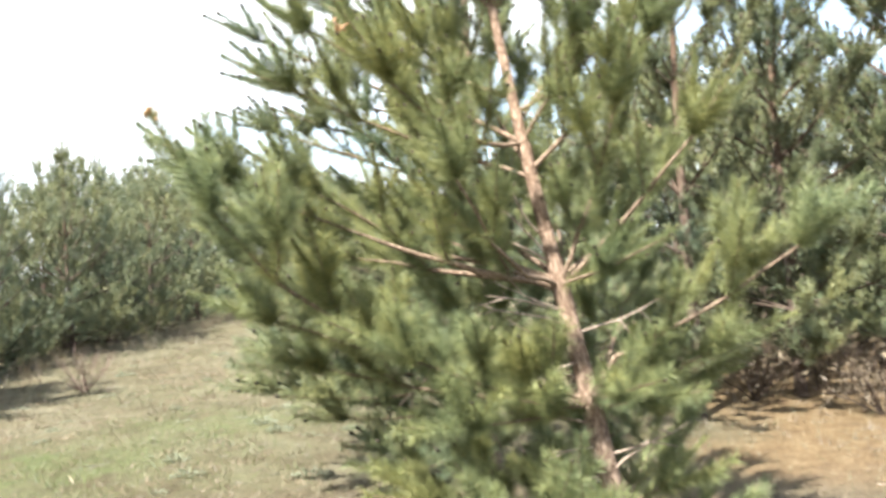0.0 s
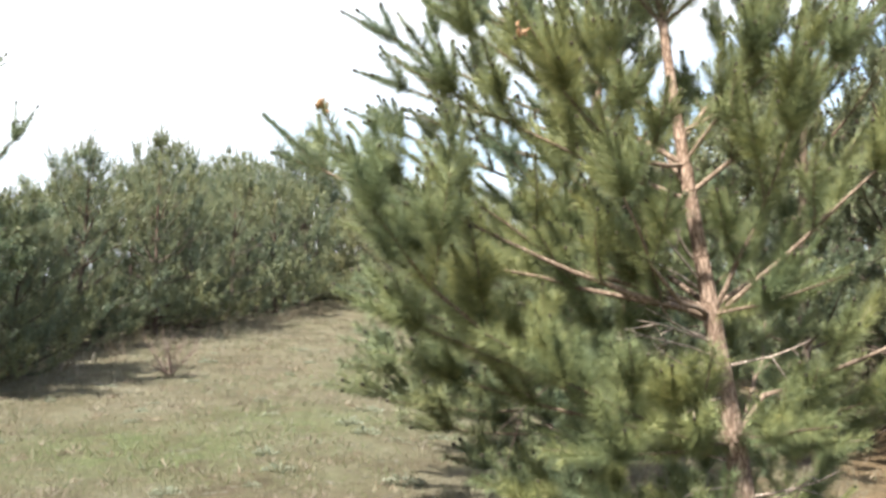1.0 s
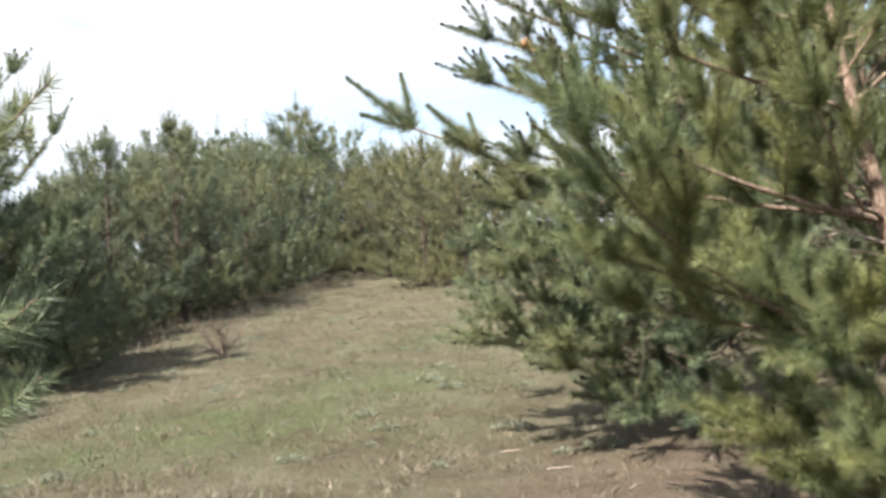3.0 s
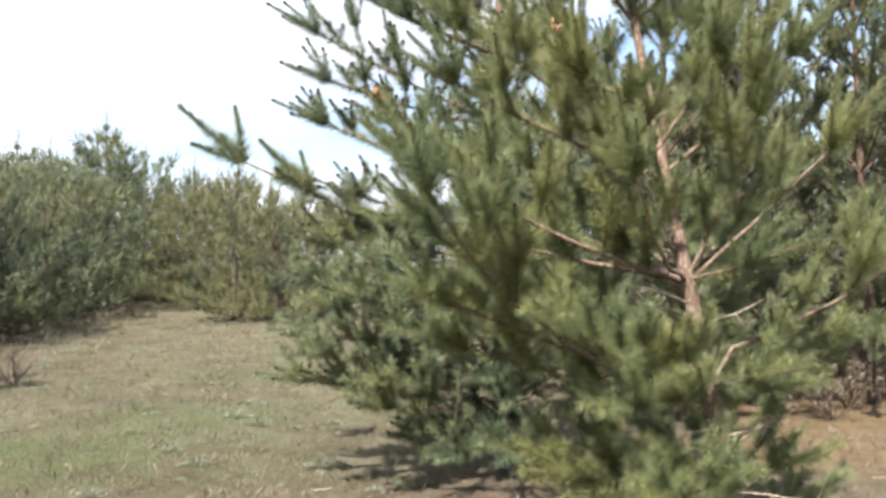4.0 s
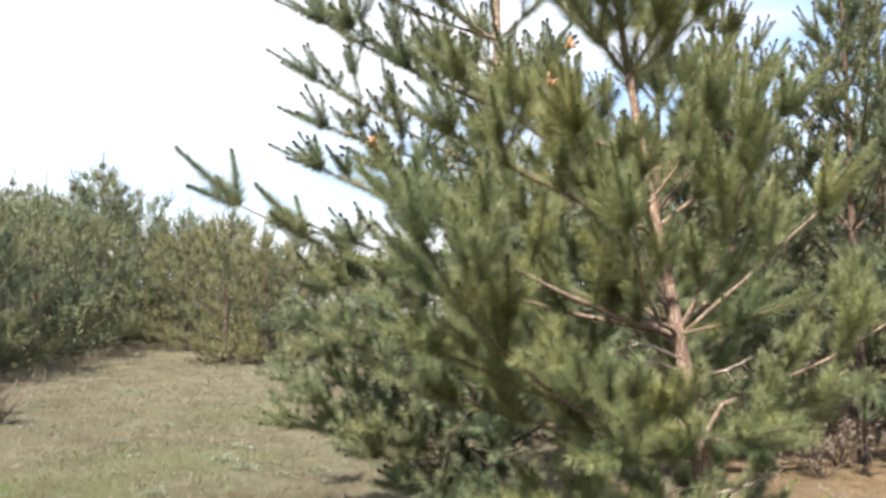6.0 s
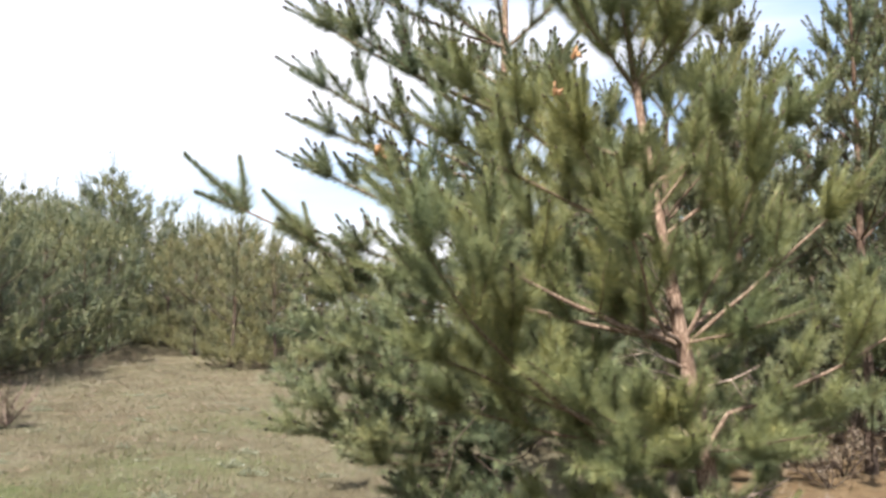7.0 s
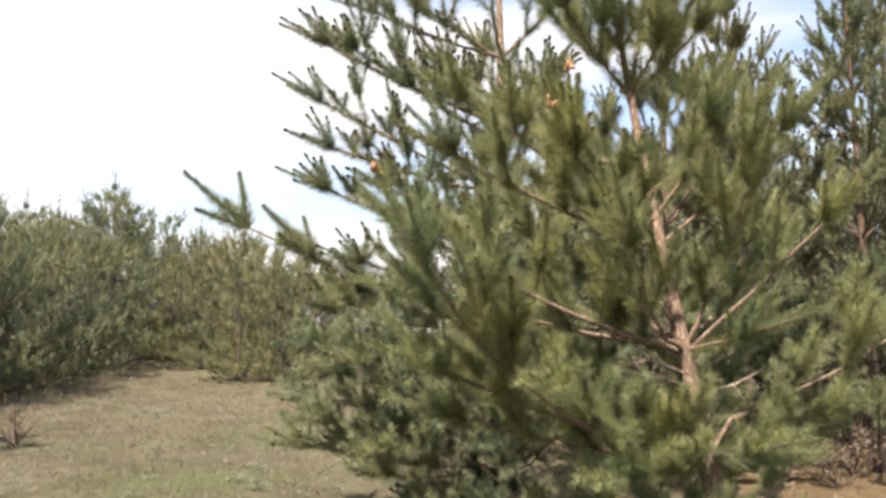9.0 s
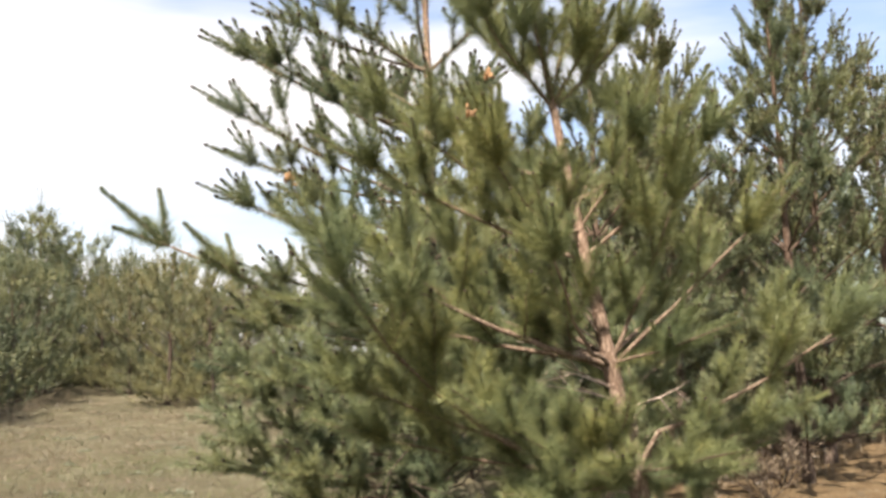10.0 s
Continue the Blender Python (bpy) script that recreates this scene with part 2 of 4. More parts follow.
def tube(points, radii, sides, rough=0.0, rng=None):
    """Corners and quads of a tapered tube along a line, closed to a point at its end."""
    pts = np.asarray(points, float)
    d = np.gradient(pts, axis=0)
    d /= np.linalg.norm(d, axis=1)[:, None] + 1e-9
    ref = np.where(np.abs(d[:, 2:3]) > 0.9, [[1.0, 0, 0]], [[0, 0, 1.0]])
    a = np.cross(d, ref)
    a /= np.linalg.norm(a, axis=1)[:, None]
    b = np.cross(d, a)
    ang = np.linspace(0, 2 * np.pi, sides, endpoint=False)
    r = np.asarray(radii, float)[:, None] * np.ones(sides)[None]
    if rough and rng is not None:
        r = r * (1 + rough * rng.standard_normal(r.shape))
    v = pts[:, None] + r[..., None] * (a[:, None] * np.cos(ang)[None, :, None] + b[:, None] * np.sin(ang)[None, :, None])
    n = len(pts)
    i = np.arange(n - 1)[:, None] * sides
    j = np.arange(sides)[None]
    k = (j + 1) % sides
    f = np.stack([i + j, i + k, i + sides + k, i + sides + j], -1).reshape(-1, 4)
    return v.reshape(-1, 3), f


def join(pieces):
    vs, fs, base = [], [], 0
    for v, f in pieces:
        vs.append(v)
        fs.append(np.asarray(f) + base)
        base += len(v)
    return np.concatenate(vs), np.concatenate(fs)


def unit(v):
    return v / (np.linalg.norm(v, axis=-1, keepdims=True) + 1e-9)


def needles(shoots, per_m, length, width, rng, reach=1.0):
    """Single needles all round each shoot (rows: start, end, fullness), as slim triangles; on slim candles they are short and lie close."""
    s = np.array([(p, q) for p, q, _ in shoots], float)
    full = np.array([k for _, _, k in shoots], float)
    ax = s[:, 1] - s[:, 0]
    ln = np.linalg.norm(ax, axis=1)
    count = np.maximum(3, ln * per_m * np.where(full < 1, 1.25, 1.0)).astype(int)
    idx = np.repeat(np.arange(len(s)), count)
    m = len(idx)
    ax = unit(ax)
    ref = np.where(np.abs(ax[:, 2:3]) > 0.85, [[1.0, 0, 0]], [[0, 0, 1.0]])
    a = unit(np.cross(ax, ref))
    b = np.cross(ax, a)
    u = rng.random(m) ** 0.85
    phi = rng.random(m) * 2 * np.pi
    lean = np.radians((56 - 20 * u ** 2) * (0.25 + 0.75 * full[idx]) + rng.normal(0, 8, m))
    out = a[idx] * np.cos(phi)[:, None] + b[idx] * np.sin(phi)[:, None]
    way = ax[idx] * np.cos(lean)[:, None] + out * np.sin(lean)[:, None]
    way[:, 2] -= 0.06
    way = unit(way)
    side = unit(np.cross(way, rng.standard_normal((m, 3))))
    root = s[idx, 0] + ax[idx] * (u * ln[idx])[:, None] + out * 0.003
    tip = root + way * (length * reach * full[idx] * rng.uniform(0.7, 1.15, m))[:, None]
    w = side * (width * rng.uniform(0.7, 1.2, m))[:, None] * 0.5
    v = np.stack([root - w, root + w, tip], 1).reshape(-1, 3)
    return v, np.arange(3 * m, dtype=np.int32).reshape(-1, 3)


def buds(shoots, size):
    """A round pointed bud on the end of each candle."""
    t = np.array([q for p, q, _ in shoots], float)
    foot = np.array([p for p, q, _ in shoots], float)
    d = unit(t - foot)
    a = unit(np.cross(d, [0.31, 0.52, 0.8]))
    b = np.cross(d, a)
    ring = [t + size * h * d + size * r * (a * math.cos(k) + b * math.sin(k)) for h, r in ((0.004, 0.013), (0.020, 0.012)) for k in (0.0, 1.571, 3.142, 4.712)]
    v = np.stack([t - 0.012 * size * d, *ring, t + 0.032 * size * d], 1).reshape(-1, 3)
    one = np.array([f for k in range(4) for m in [(k + 1) % 4] for f in ((0, m + 1, k + 1), (k + 1, m + 1, m + 5), (k + 1, m + 5, k + 5), (k + 5, m + 5, 9))])
    return v, (np.arange(len(t))[:, None, None] * 10 + one[None]).reshape(-1, 3).astype(np.int32)


def heading(az, el):
    az, el = np.radians(az), np.radians(el)
    return np.array([np.cos(az) * np.cos(el), np.sin(az) * np.cos(el), np.sin(el)])


def shoot_tip(shoots, p, q, bushy):
    """A shoot that is bushy at its foot and ends in a slim candle."""
    m = p + (q - p) * bushy
    n = p + (q - p) * (0.4 + 0.6 * bushy)
    shoots += [(p, m, 1.0), (m, n, 0.66), (n, q, 0.46)]


def grow(start, way, length, years, radius, rng, level=0, lift=0.10, bare=3, aim=None, sub=1.0, side=0.62, shed=(0.5, 0.15), depth=3, own=None):
    """A pine branch: yearly joints with side shoots at each; gives its wood (lines with radii) and its needle-bearing shoots.
    aim: the places that it runs through, the last being its end."""
    d = unit(np.array(way, float))
    step = np.linspace(0.85, 1.2, years)
    step *= length / step.sum()
    axis_pts = [np.zeros(3)]
    for y in range(years):
        up = lift * (3.0 if y >= years - 2 else 0.8)
        d = unit(d + np.array([0, 0, up]) + rng.normal(0, 0.06, 3))
        axis_pts.append(axis_pts[-1] + d * step[y])
    axis_pts = np.array(axis_pts)
    if aim is not None:
        line = np.array([np.zeros(3)] + [np.array(p) - start for p in aim])
        along = np.concatenate([[0], np.cumsum(np.linalg.norm(np.diff(line, axis=0), axis=1))])
        at = np.concatenate([[0], np.cumsum(step)]) / step.sum() * along[-1]
        step = step * along[-1] / step.sum()
        axis_pts = np.stack([np.interp(at, along, line[:, k]) for k in range(3)], 1)
        sag = np.sin(np.pi * at / along[-1])[:, None] * along[-1]
        axis_pts = axis_pts + sag * np.array([0, 0, -0.035 if len(aim) == 1 else -0.01]) + sag * rng.normal(0, 0.012, 3)
    axis_pts = axis_pts + np.array(start)
    wood, shoots, pts, rad = [], [], [axis_pts[0]], [radius]
    for y in range(years):
        left = years - y - 1
        p, q = axis_pts[y], axis_pts[y + 1]
        d = unit(q - p)
        pts += [(p + q) / 2 + rng.normal(0, 0.006, 3), q]
        r1 = max(0.0026, radius * ((left + 0.4) / years) ** 0.85)
        rad += [max(0.0026, (rad[-1] + r1) / 2), r1]
        if left == 0:
            shoot_tip(shoots, p, q, (0.60, 0.72, 0.85)[min(level, 2)])
        elif left < (bare if own is None else own):
            shoots.append((p, q, 1.0))
        if level >= 2:
            continue
        flat = np.cross(d, [0, 0, 1.0]) + 1e-6
        flat = unit(flat)
        over = np.cross(flat, d)
        if left == 0:
            # the last whorl: a small crown of shoots about the leading one
            if level == 0 or rng.random() < 0.6:
                a0 = rng.uniform(0, 6.28)
                k = int(rng.integers(3, 6)) if level == 0 else int(rng.integers(2, 4))
                back = p
                for j in range(k):
                    a = a0 + 6.283 * j / k
                    e = unit(d + 0.55 * (flat * math.cos(a) + over * math.sin(a)) + np.array([0, 0, 0.45]))
                    tip = back + e * step[y] * rng.uniform(0.6, 1.0)
                    shoot_tip(shoots, back, tip, 0.5)
                    wood.append((np.array([back, tip]), [0.003, 0.002]))
            continue
        if level == 0 and left >= 3 and rng.random() < (shed[0] if left >= 4 else shed[1]):
            continue   # shed near the trunk
        n = 3 if rng.random() < (0.75 if level == 0 and depth > 2 else 0.25) else 2
        s0 = 1 if rng.random() < 0.5 else -1
        for j in range(n):
            if rng.random() > sub:
                continue
            if j < 2:
                e = d * rng.uniform(0.55, 0.85) + flat * s0 * (1 - 2 * j) * rng.uniform(0.7, 1.0) + over * rng.uniform(-0.15, 0.3)
            else:
                e = d * rng.uniform(0.5, 0.8) + over * rng.uniform(0.5, 0.9) + flat * rng.uniform(-0.3, 0.3)
            sy = min(left, depth if level == 0 else 1)
            sl = max(0.11, step[y] * side) * sy * rng.uniform(0.75, 1.1)
            w, f = grow(q, unit(e), sl, sy, r1 * 0.55, rng, level + 1, lift * 2.0, bare, None, sub, side, shed, depth)
            wood += w
            shoots += f
    wood.append((np.array(pts), rad))
    return wood, shoots


# ---------------------------------------------------------------- the lie of the land


def smooth(a, b, x):
    t = np.clip((x - a) / (b - a), 0, 1)
    return t * t * (3 - 2 * t)


LAND_Y = [-300, 0, 2, 7.7, 11.6, 17, 27, 36, 60, 300, 2500]
LAND_Z = [-4.0, -0.02, 0.0, 0.15, 0.40, 0.68, 1.20, 1.45, 1.75, 1.0, -20.0]


def land(x, y):
    x, y = np.asarray(x, float), np.asarray(y, float)
    z = sum(np.interp(y + d, LAND_Y, LAND_Z) for d in (-1.2, -0.4, 0.4, 1.2)) / 4
    near = np.exp(-((x / 40) ** 2 + (y / 60) ** 2))
    z = z + near * (0.035 * np.sin(0.9 * x + 0.5 * y) * np.sin(0.7 * y - 0.4 * x) + 0.018 * np.sin(2.3 * x + 1.1) * np.sin(1.9 * y))
    return z


def axis(lo, hi, step, far):
    mid = np.arange(lo, hi + 1e-6, step)
    grow_out = np.cumsum(step * 1.25 ** np.arange(1, 60))
    grow_out = grow_out[grow_out < far]
    return np.concatenate([lo - grow_out[::-1], mid, hi + grow_out])


gx, gy = axis(-12, 10, 0.18, 2500), axis(-2, 28, 0.18, 2500)
GX, GY = np.meshgrid(gx, gy, indexing="xy")
GZ = land(GX, GY)
rough = np.random.RandomState(3)
near_mask = (np.abs(GX + 1) < 12) & (GY > -3) & (GY < 29)
GZ = GZ + near_mask * rough.normal(0, 0.008, GZ.shape)
nx, ny = len(gx), len(gy)
ii = (np.arange(ny - 1)[:, None] * nx + np.arange(nx - 1)[None]).ravel()
ground = link_mesh("ground", np.stack([GX, GY, GZ], -1).reshape(-1, 3), np.stack([ii, ii + 1, ii + nx + 1, ii + nx], -1), GROUND, smooth=True)
tagged(ground, "dry tan grass field with green patches, bare soil and fallen needles", "ground", kind="structure")


def wobble(x, y, k, s):
    return (np.sin(k * x + s) * np.sin(k * 1.3 * y + 2.1 * s) + 0.6 * np.sin(2.3 * k * x - s + 1.7 * k * y)) * 0.5


def litter_at(x, y):
    e = wobble(x, y, 1.7, 0.7) * 0.9
    right = smooth(0.9, 2.2, x + e - 0.10 * (y - 7)) * smooth(5.6, 7.2, y + e) * (1 - smooth(12.5, 15.5, y + e))
    under = np.exp(-(((x - 0.45) / 1.5) ** 2 + ((y - 4.6) / 1.3) ** 2)) * 0.5
    return np.clip(right + under, 0, 1)


def bare_at(x, y):
    e = wobble(x, y, 1.4, 2.2) * 0.7
    a = np.exp(-(((x + 0.7 + e) / 1.1) ** 2 + ((y - 5.6 + e) / 1.4) ** 2))
    b = np.exp(-(((x - 2.2 + e) / 1.6) ** 2 + ((y - 5.4) / 1.2) ** 2)) * 0.8
    return np.clip(a + b, 0, 1) * 0.9


def green_at(x, y):
    g = 0.0
    for cx, cy, rx, ry, k in ((-3.9, 8.3, 1.5, 0.8, 1.0), (-3.0, 9.8, 1.3, 0.7, 0.9), (-2.6, 12.5, 1.2, 1.0, 0.5), (-2.3, 7.4, 0.8, 0.5, 0.5), (3.4, 5.6, 1.2, 0.7, 0.8), (-5.2, 7.2, 1.2, 0.6, 0.8)):
        g = g + k * np.exp(-(((x - cx) / rx) ** 2 + ((y - cy) / ry) ** 2))
    return np.clip(g + 0.25 * wobble(x, y, 1.1, 3.0), 0, 1)


for key, values in (("litter", litter_at(GX, GY)), ("bare", bare_at(GX, GY)), ("green", green_at(GX, GY))):
    at = ground.data.color_attributes.new(key, "FLOAT_COLOR", "POINT")
    at.data.foreach_set("color", np.repeat(values.reshape(-1, 1), 4, 1).astype(np.float32).ravel())

# ---------------------------------------------------------------- pines


def trunk_line(base, lean, height, nodes, r0, rng, taper, wiggle=0.012):
    zs = sorted(set([-0.12, 0.0, 0.08] + [z for n in nodes for z in (n - 0.05, n, n + 0.06)] + list(np.arange(0.15, height, 0.22)) + [height]))
    pts, rad = [], []
    for z in zs:
        pts.append((lean[0] * z + wiggle * math.sin(2.1 * z), lean[1] * z + wiggle * math.cos(1.7 * z), z))
        r = r0 * max(0.0, 1 - z / height) ** taper + 0.004
        if z < 0.15:
            r *= 1.25 - z
        if any(abs(z - n) < 0.001 for n in nodes):
            r *= 1.22
        rad.append(r)
    return np.array(pts), rad


def on_trunk(pts, z):
    return np.array([np.interp(z, pts[:, 2], pts[:, k]) for k in range(3)])


def pine(place, label, group, height, lean, nodes, limbs, r0, seed, per_m, needle_len, needle_wid, needle_mat, bark, limb_bark, detailed=True, bare=3, sub=1.0, yearly=0.29, taper=0.85, shed=(0.5, 0.15), candles=True, clean=(), side=0.62, depth=3, lift=0.07, bud=1.0):
    """A pine: an Empty at its foot, a trunk, and limbs with their needles.
    limbs: rows of height, azimuth, elevation, length and the needles' material or None; or of height and the place of the end."""
    rng = np.random.default_rng(seed)
    root = new("pine_tree")
    root.location = place
    tagged(root, label, "pine tree", group)
    pts, rad = trunk_line(place, lean, height, nodes, r0, rng, taper)
    v, f = tube(pts, rad, 14 if detailed else 6, 0.03, rng)
    link_mesh("trunk", v, f, bark, root, smooth=True)
    shoots_all = []
    for row in limbs + [(height - 0.5, 0, 89, 0.66, None)]:
        z = row[0]
        rng = np.random.default_rng((seed, int(1000 * z), sum(int(90 * abs(c)) for c in np.ravel(row[1]))))
        start = on_trunk(pts, z + (rng.uniform(-0.02, 0.03) if z < height - 0.5 else 0))
        r_here = np.interp(z, pts[:, 2], rad)
        if len(row) < 4:
            aim = [np.array(p) - np.array(place) for p in (row[1] if isinstance(row[1], list) else [row[1]])]
            way, mat = aim[-1] - start, (row[2] if len(row) == 3 else None)
            length = float(np.linalg.norm(way)) * 1.04
        else:
            aim, (z, az, el, length, mat) = None, row
            way = heading(az, el)
        years = int(np.clip(round(length / yearly), 2, 7))
        r = min(0.40 * r_here, 0.0048 + 0.0060 * length)
        wood, shoots = grow(start, way, length, years, r, rng, 0, lift, bare, aim, sub, side, (1.0, 0.8) if row[0] in clean else shed, depth, 1 if row[0] in clean else bare)
        # few candles low down in the shade
        short = 1.0 if not candles else 0.7 if z < 1.3 and detailed else 0.0
        shoots = [(p, q, 1.0 if rng.random() < short else k) for p, q, k in shoots]
        if detailed:
            v, f = join([tube(p, r, 6 if max(r) > 0.008 else 3) for p, r in wood[:-1] if max(r) > 0.0031] + [tube(*wood[-1], 6)])
            branch = link_mesh("branch", v, f, limb_bark, root, smooth=True)
            v, f = needles(shoots, per_m, needle_len, needle_wid, rng)
            bv, bf = buds([s for s in shoots if s[2] < 0.5] or shoots[:1], bud)
            leaf = link_mesh("needles", np.concatenate([v, bv]), np.concatenate([f, bf + len(v)]), mat or needle_mat, branch)
            leaf.data.materials.append(BUD)
            leaf.data.polygons.foreach_set("material_index", np.repeat([0, 1], [len(f), len(bf)]).astype(np.int32))
            tagged(leaf, kind="stuff")
        else:
            shoots_all += shoots
            v, f = tube(*wood[-1], 3)
            link_mesh("branch", v, f, limb_bark, root, smooth=True)
    if not detailed:
        # tall candles on the leader
        for j in range(3):
            shoots_all.append((pts[-1] - [0, 0, 0.1], pts[-1] + heading(120 * j + rng.uniform(0, 60), 68 + 9 * j) * rng.uniform(0.28, 0.5), 0.46))
        v, f = needles(shoots_all, per_m, needle_len, needle_wid, rng)
        tagged(link_mesh("crown", v, f, needle_mat, root), kind="stuff")
    return root


def whorls(nodes, height, spread, rng, low_el=0, high_el=62, count=5, start_az=0.0, skirt=0.62, crown=False, top=1.55):
    rows = []
    for k, z in enumerate(nodes):
        u = z / height
        el = low_el + (high_el - low_el) * u ** 0.9
        length = spread * min(1.0, skirt + 1.6 * u) * min(1.0, top * (1 - u) + 0.10)
        if crown:
            length = spread * min(1.0, 1.6 * (1 - u) + 0.06) * rng.uniform(0.75, 1.1)
        n = count + rng.integers(-1, 2)
        a0 = start_az + 137 * k
        for j in range(n):
            rows.append((z, a0 + 360 * j / n + rng.normal(0, 12), el + rng.normal(0, 6), length * rng.uniform(0.78, 1.12), None))
    return rows


# the pine that the walk goes past
MAIN = (0.56, 4.42)
main_nodes = [0.16, 0.43, 0.92, 1.47, 2.10, 2.74, 3.25, 3.65, 3.95]
Y = NEEDLE_YELLOW
BARE = (0.921, 1.471)   # limbs whose wood shows well beyond the trunk
main_limbs = [
    (0.16, 205, 10, 1.05, None), (0.16, (-0.42, 4.0, 0.62), Y), (0.16, 95, 8, 1.1, None), (0.16, 20, 8, 0.8, None),
    (0.43, (-0.70, 4.45, 0.80)), (0.43, (-0.58, 4.12, 0.72), Y), (0.43, (-0.22, 3.45, 0.72)), (0.43, (1.00, 4.30, 0.75)), (0.43, 60, 10, 1.2, None), (0.43, 118, 10, 1.5, None),
    (0.921, [(0.55, 4.40, 1.26), (0.78, 4.25, 1.38), (1.20, 4.02, 1.63), (1.52, 3.95, 1.93)]),
    (0.92, [(-0.20, 4.22, 1.20), (-0.60, 3.98, 1.50), (-0.93, 3.65, 1.77), (-1.22, 3.58, 2.285)]),
    (0.92, (-1.25, 4.00, 1.62)), (0.92, (-1.15, 4.45, 1.35)), (0.92, (-0.62, 3.62, 1.48)), (0.92, (-0.40, 3.75, 1.05)), (0.92, (-0.95, 4.95, 1.60)), (0.92, (0.02, 3.95, 1.12)), (0.92, (0.62, 3.68, 1.18)), (0.92, (0.85, 4.10, 1.08)), (0.92, (1.25, 4.10, 1.38)), (0.92, (1.10, 4.35, 1.20)), (0.92, 140, 18, 1.7, None), (0.92, 60, 20, 1.5, None),
    (1.471, [(0.52, 4.30, 1.76), (0.83, 4.02, 2.11), (1.06, 3.90, 2.42)]), (1.471, [(0.12, 4.18, 1.62), (-0.07, 3.92, 1.85), (-0.22, 3.72, 2.34)]),
    (1.47, [(-0.23, 4.50, 1.75), (-0.41, 4.38, 1.83), (-1.02, 4.10, 2.22)]), (1.47, (-1.28, 3.75, 2.22)), (1.47, (-1.32, 4.30, 1.92)), (1.47, (-0.85, 4.80, 2.20)), (1.47, (0.70, 3.80, 1.72)), (1.47, 75, 30, 1.5, None), (1.47, 130, 28, 1.7, None), (1.47, 30, 26, 1.3, None),
    (1.47, [(0.48, 4.22, 2.0), (0.66, 4.02, 2.62)]), (2.10, [(0.40, 4.28, 2.5), (0.54, 4.18, 2.98)]), (2.24, [(0.62, 4.45, 2.60), (0.92, 4.4, 3.0)]),
    (2.10, [(0.0, 4.23, 2.19), (-0.30, 3.90, 2.32), (-0.52, 3.66, 2.68)]), (1.96, (-1.12, 4.28, 2.66)), (2.32, (-0.72, 4.70, 2.98)), (2.10, (-1.02, 4.42, 2.98)), (1.98, (0.95, 4.05, 2.85)), (2.18, 50, 42, 1.3, None), (2.02, 120, 40, 1.4, None),
    (2.74, (-0.50, 4.10, 3.50)), (2.74, (0.36, 4.10, 3.45)), (2.74, (-0.12, 4.05, 3.60)), (2.74, (0.62, 4.35, 3.40)), (2.74, 60, 55, 1.1, None), (2.74, 130, 52, 1.2, None),
]
main_limbs += whorls([3.25, 3.65, 3.95], 4.3, 0.6, np.random.default_rng(5), 40, 72, 3, 30)
main_pine = pine((*MAIN, float(land(*MAIN))), "young pine with orange-brown leaning trunk and long green needle tufts", "pines", 4.3, (-0.17, 0.0), main_nodes, main_limbs, 0.060, 11,
                 1900, 0.072, 0.0023, NEEDLE, BARK, BARK_LIMB, True, 3, 1.0, 0.33, 1.35, (0.45, 0.12), True, BARE, 0.80, 2, 0.07, 0.6)


def pollen_cone(place, parent, rng):
    """A cluster of small upright orange cones on a shoot's end."""
    pieces = []
    for _ in range(9):
        p = np.array(place) + rng.normal(0, 0.011, 3)
        d = unit(np.array([0, 0, 1.0]) + rng.normal(0, 0.5, 3))
        pieces.append(tube([p - 0.012 * d, p, p + 0.012 * d, p + 0.022 * d], [0.003, 0.0062, 0.0055, 0.001], 6))
    v, f = join(pieces)
    return link_mesh("pollen_cone", v, f, POLLEN, parent, "small orange pollen cone cluster", smooth=True)


rng = np.random.default_rng(8)
foot = np.array(main_pine.location)
for p in ((-1.22, 3.58, 2.30), (-0.51, 3.62, 2.57), (-0.40, 3.70, 2.76)):
    pollen_cone(np.array(p) - foot, main_pine, rng)


def dead_twig(start, way, length, parent, rng, wood=DEAD_WOOD, label="bare grey dead twig"):
    """A bare grey forked twig."""
    d, p, line, pieces = unit(np.array(way, float)), np.array(start, float), [np.array(start, float)], []
    for k in range(4):
        d = unit(d + rng.normal(0, 0.14, 3))
        p = p + d * length / 4
        line.append(p)
        if k in (1, 2):
            e = unit(d + rng.normal(0, 0.7, 3))
            pieces.append(tube([p, p + e * length * 0.2, p + e * length * 0.36], [0.0038, 0.003, 0.001], 4))
    pieces.append(tube(line, [0.0075, 0.006, 0.005, 0.004, 0.001], 5))
    v, f = join(pieces)
    return link_mesh("dead_twig", v, f, wood, parent, label, smooth=True)


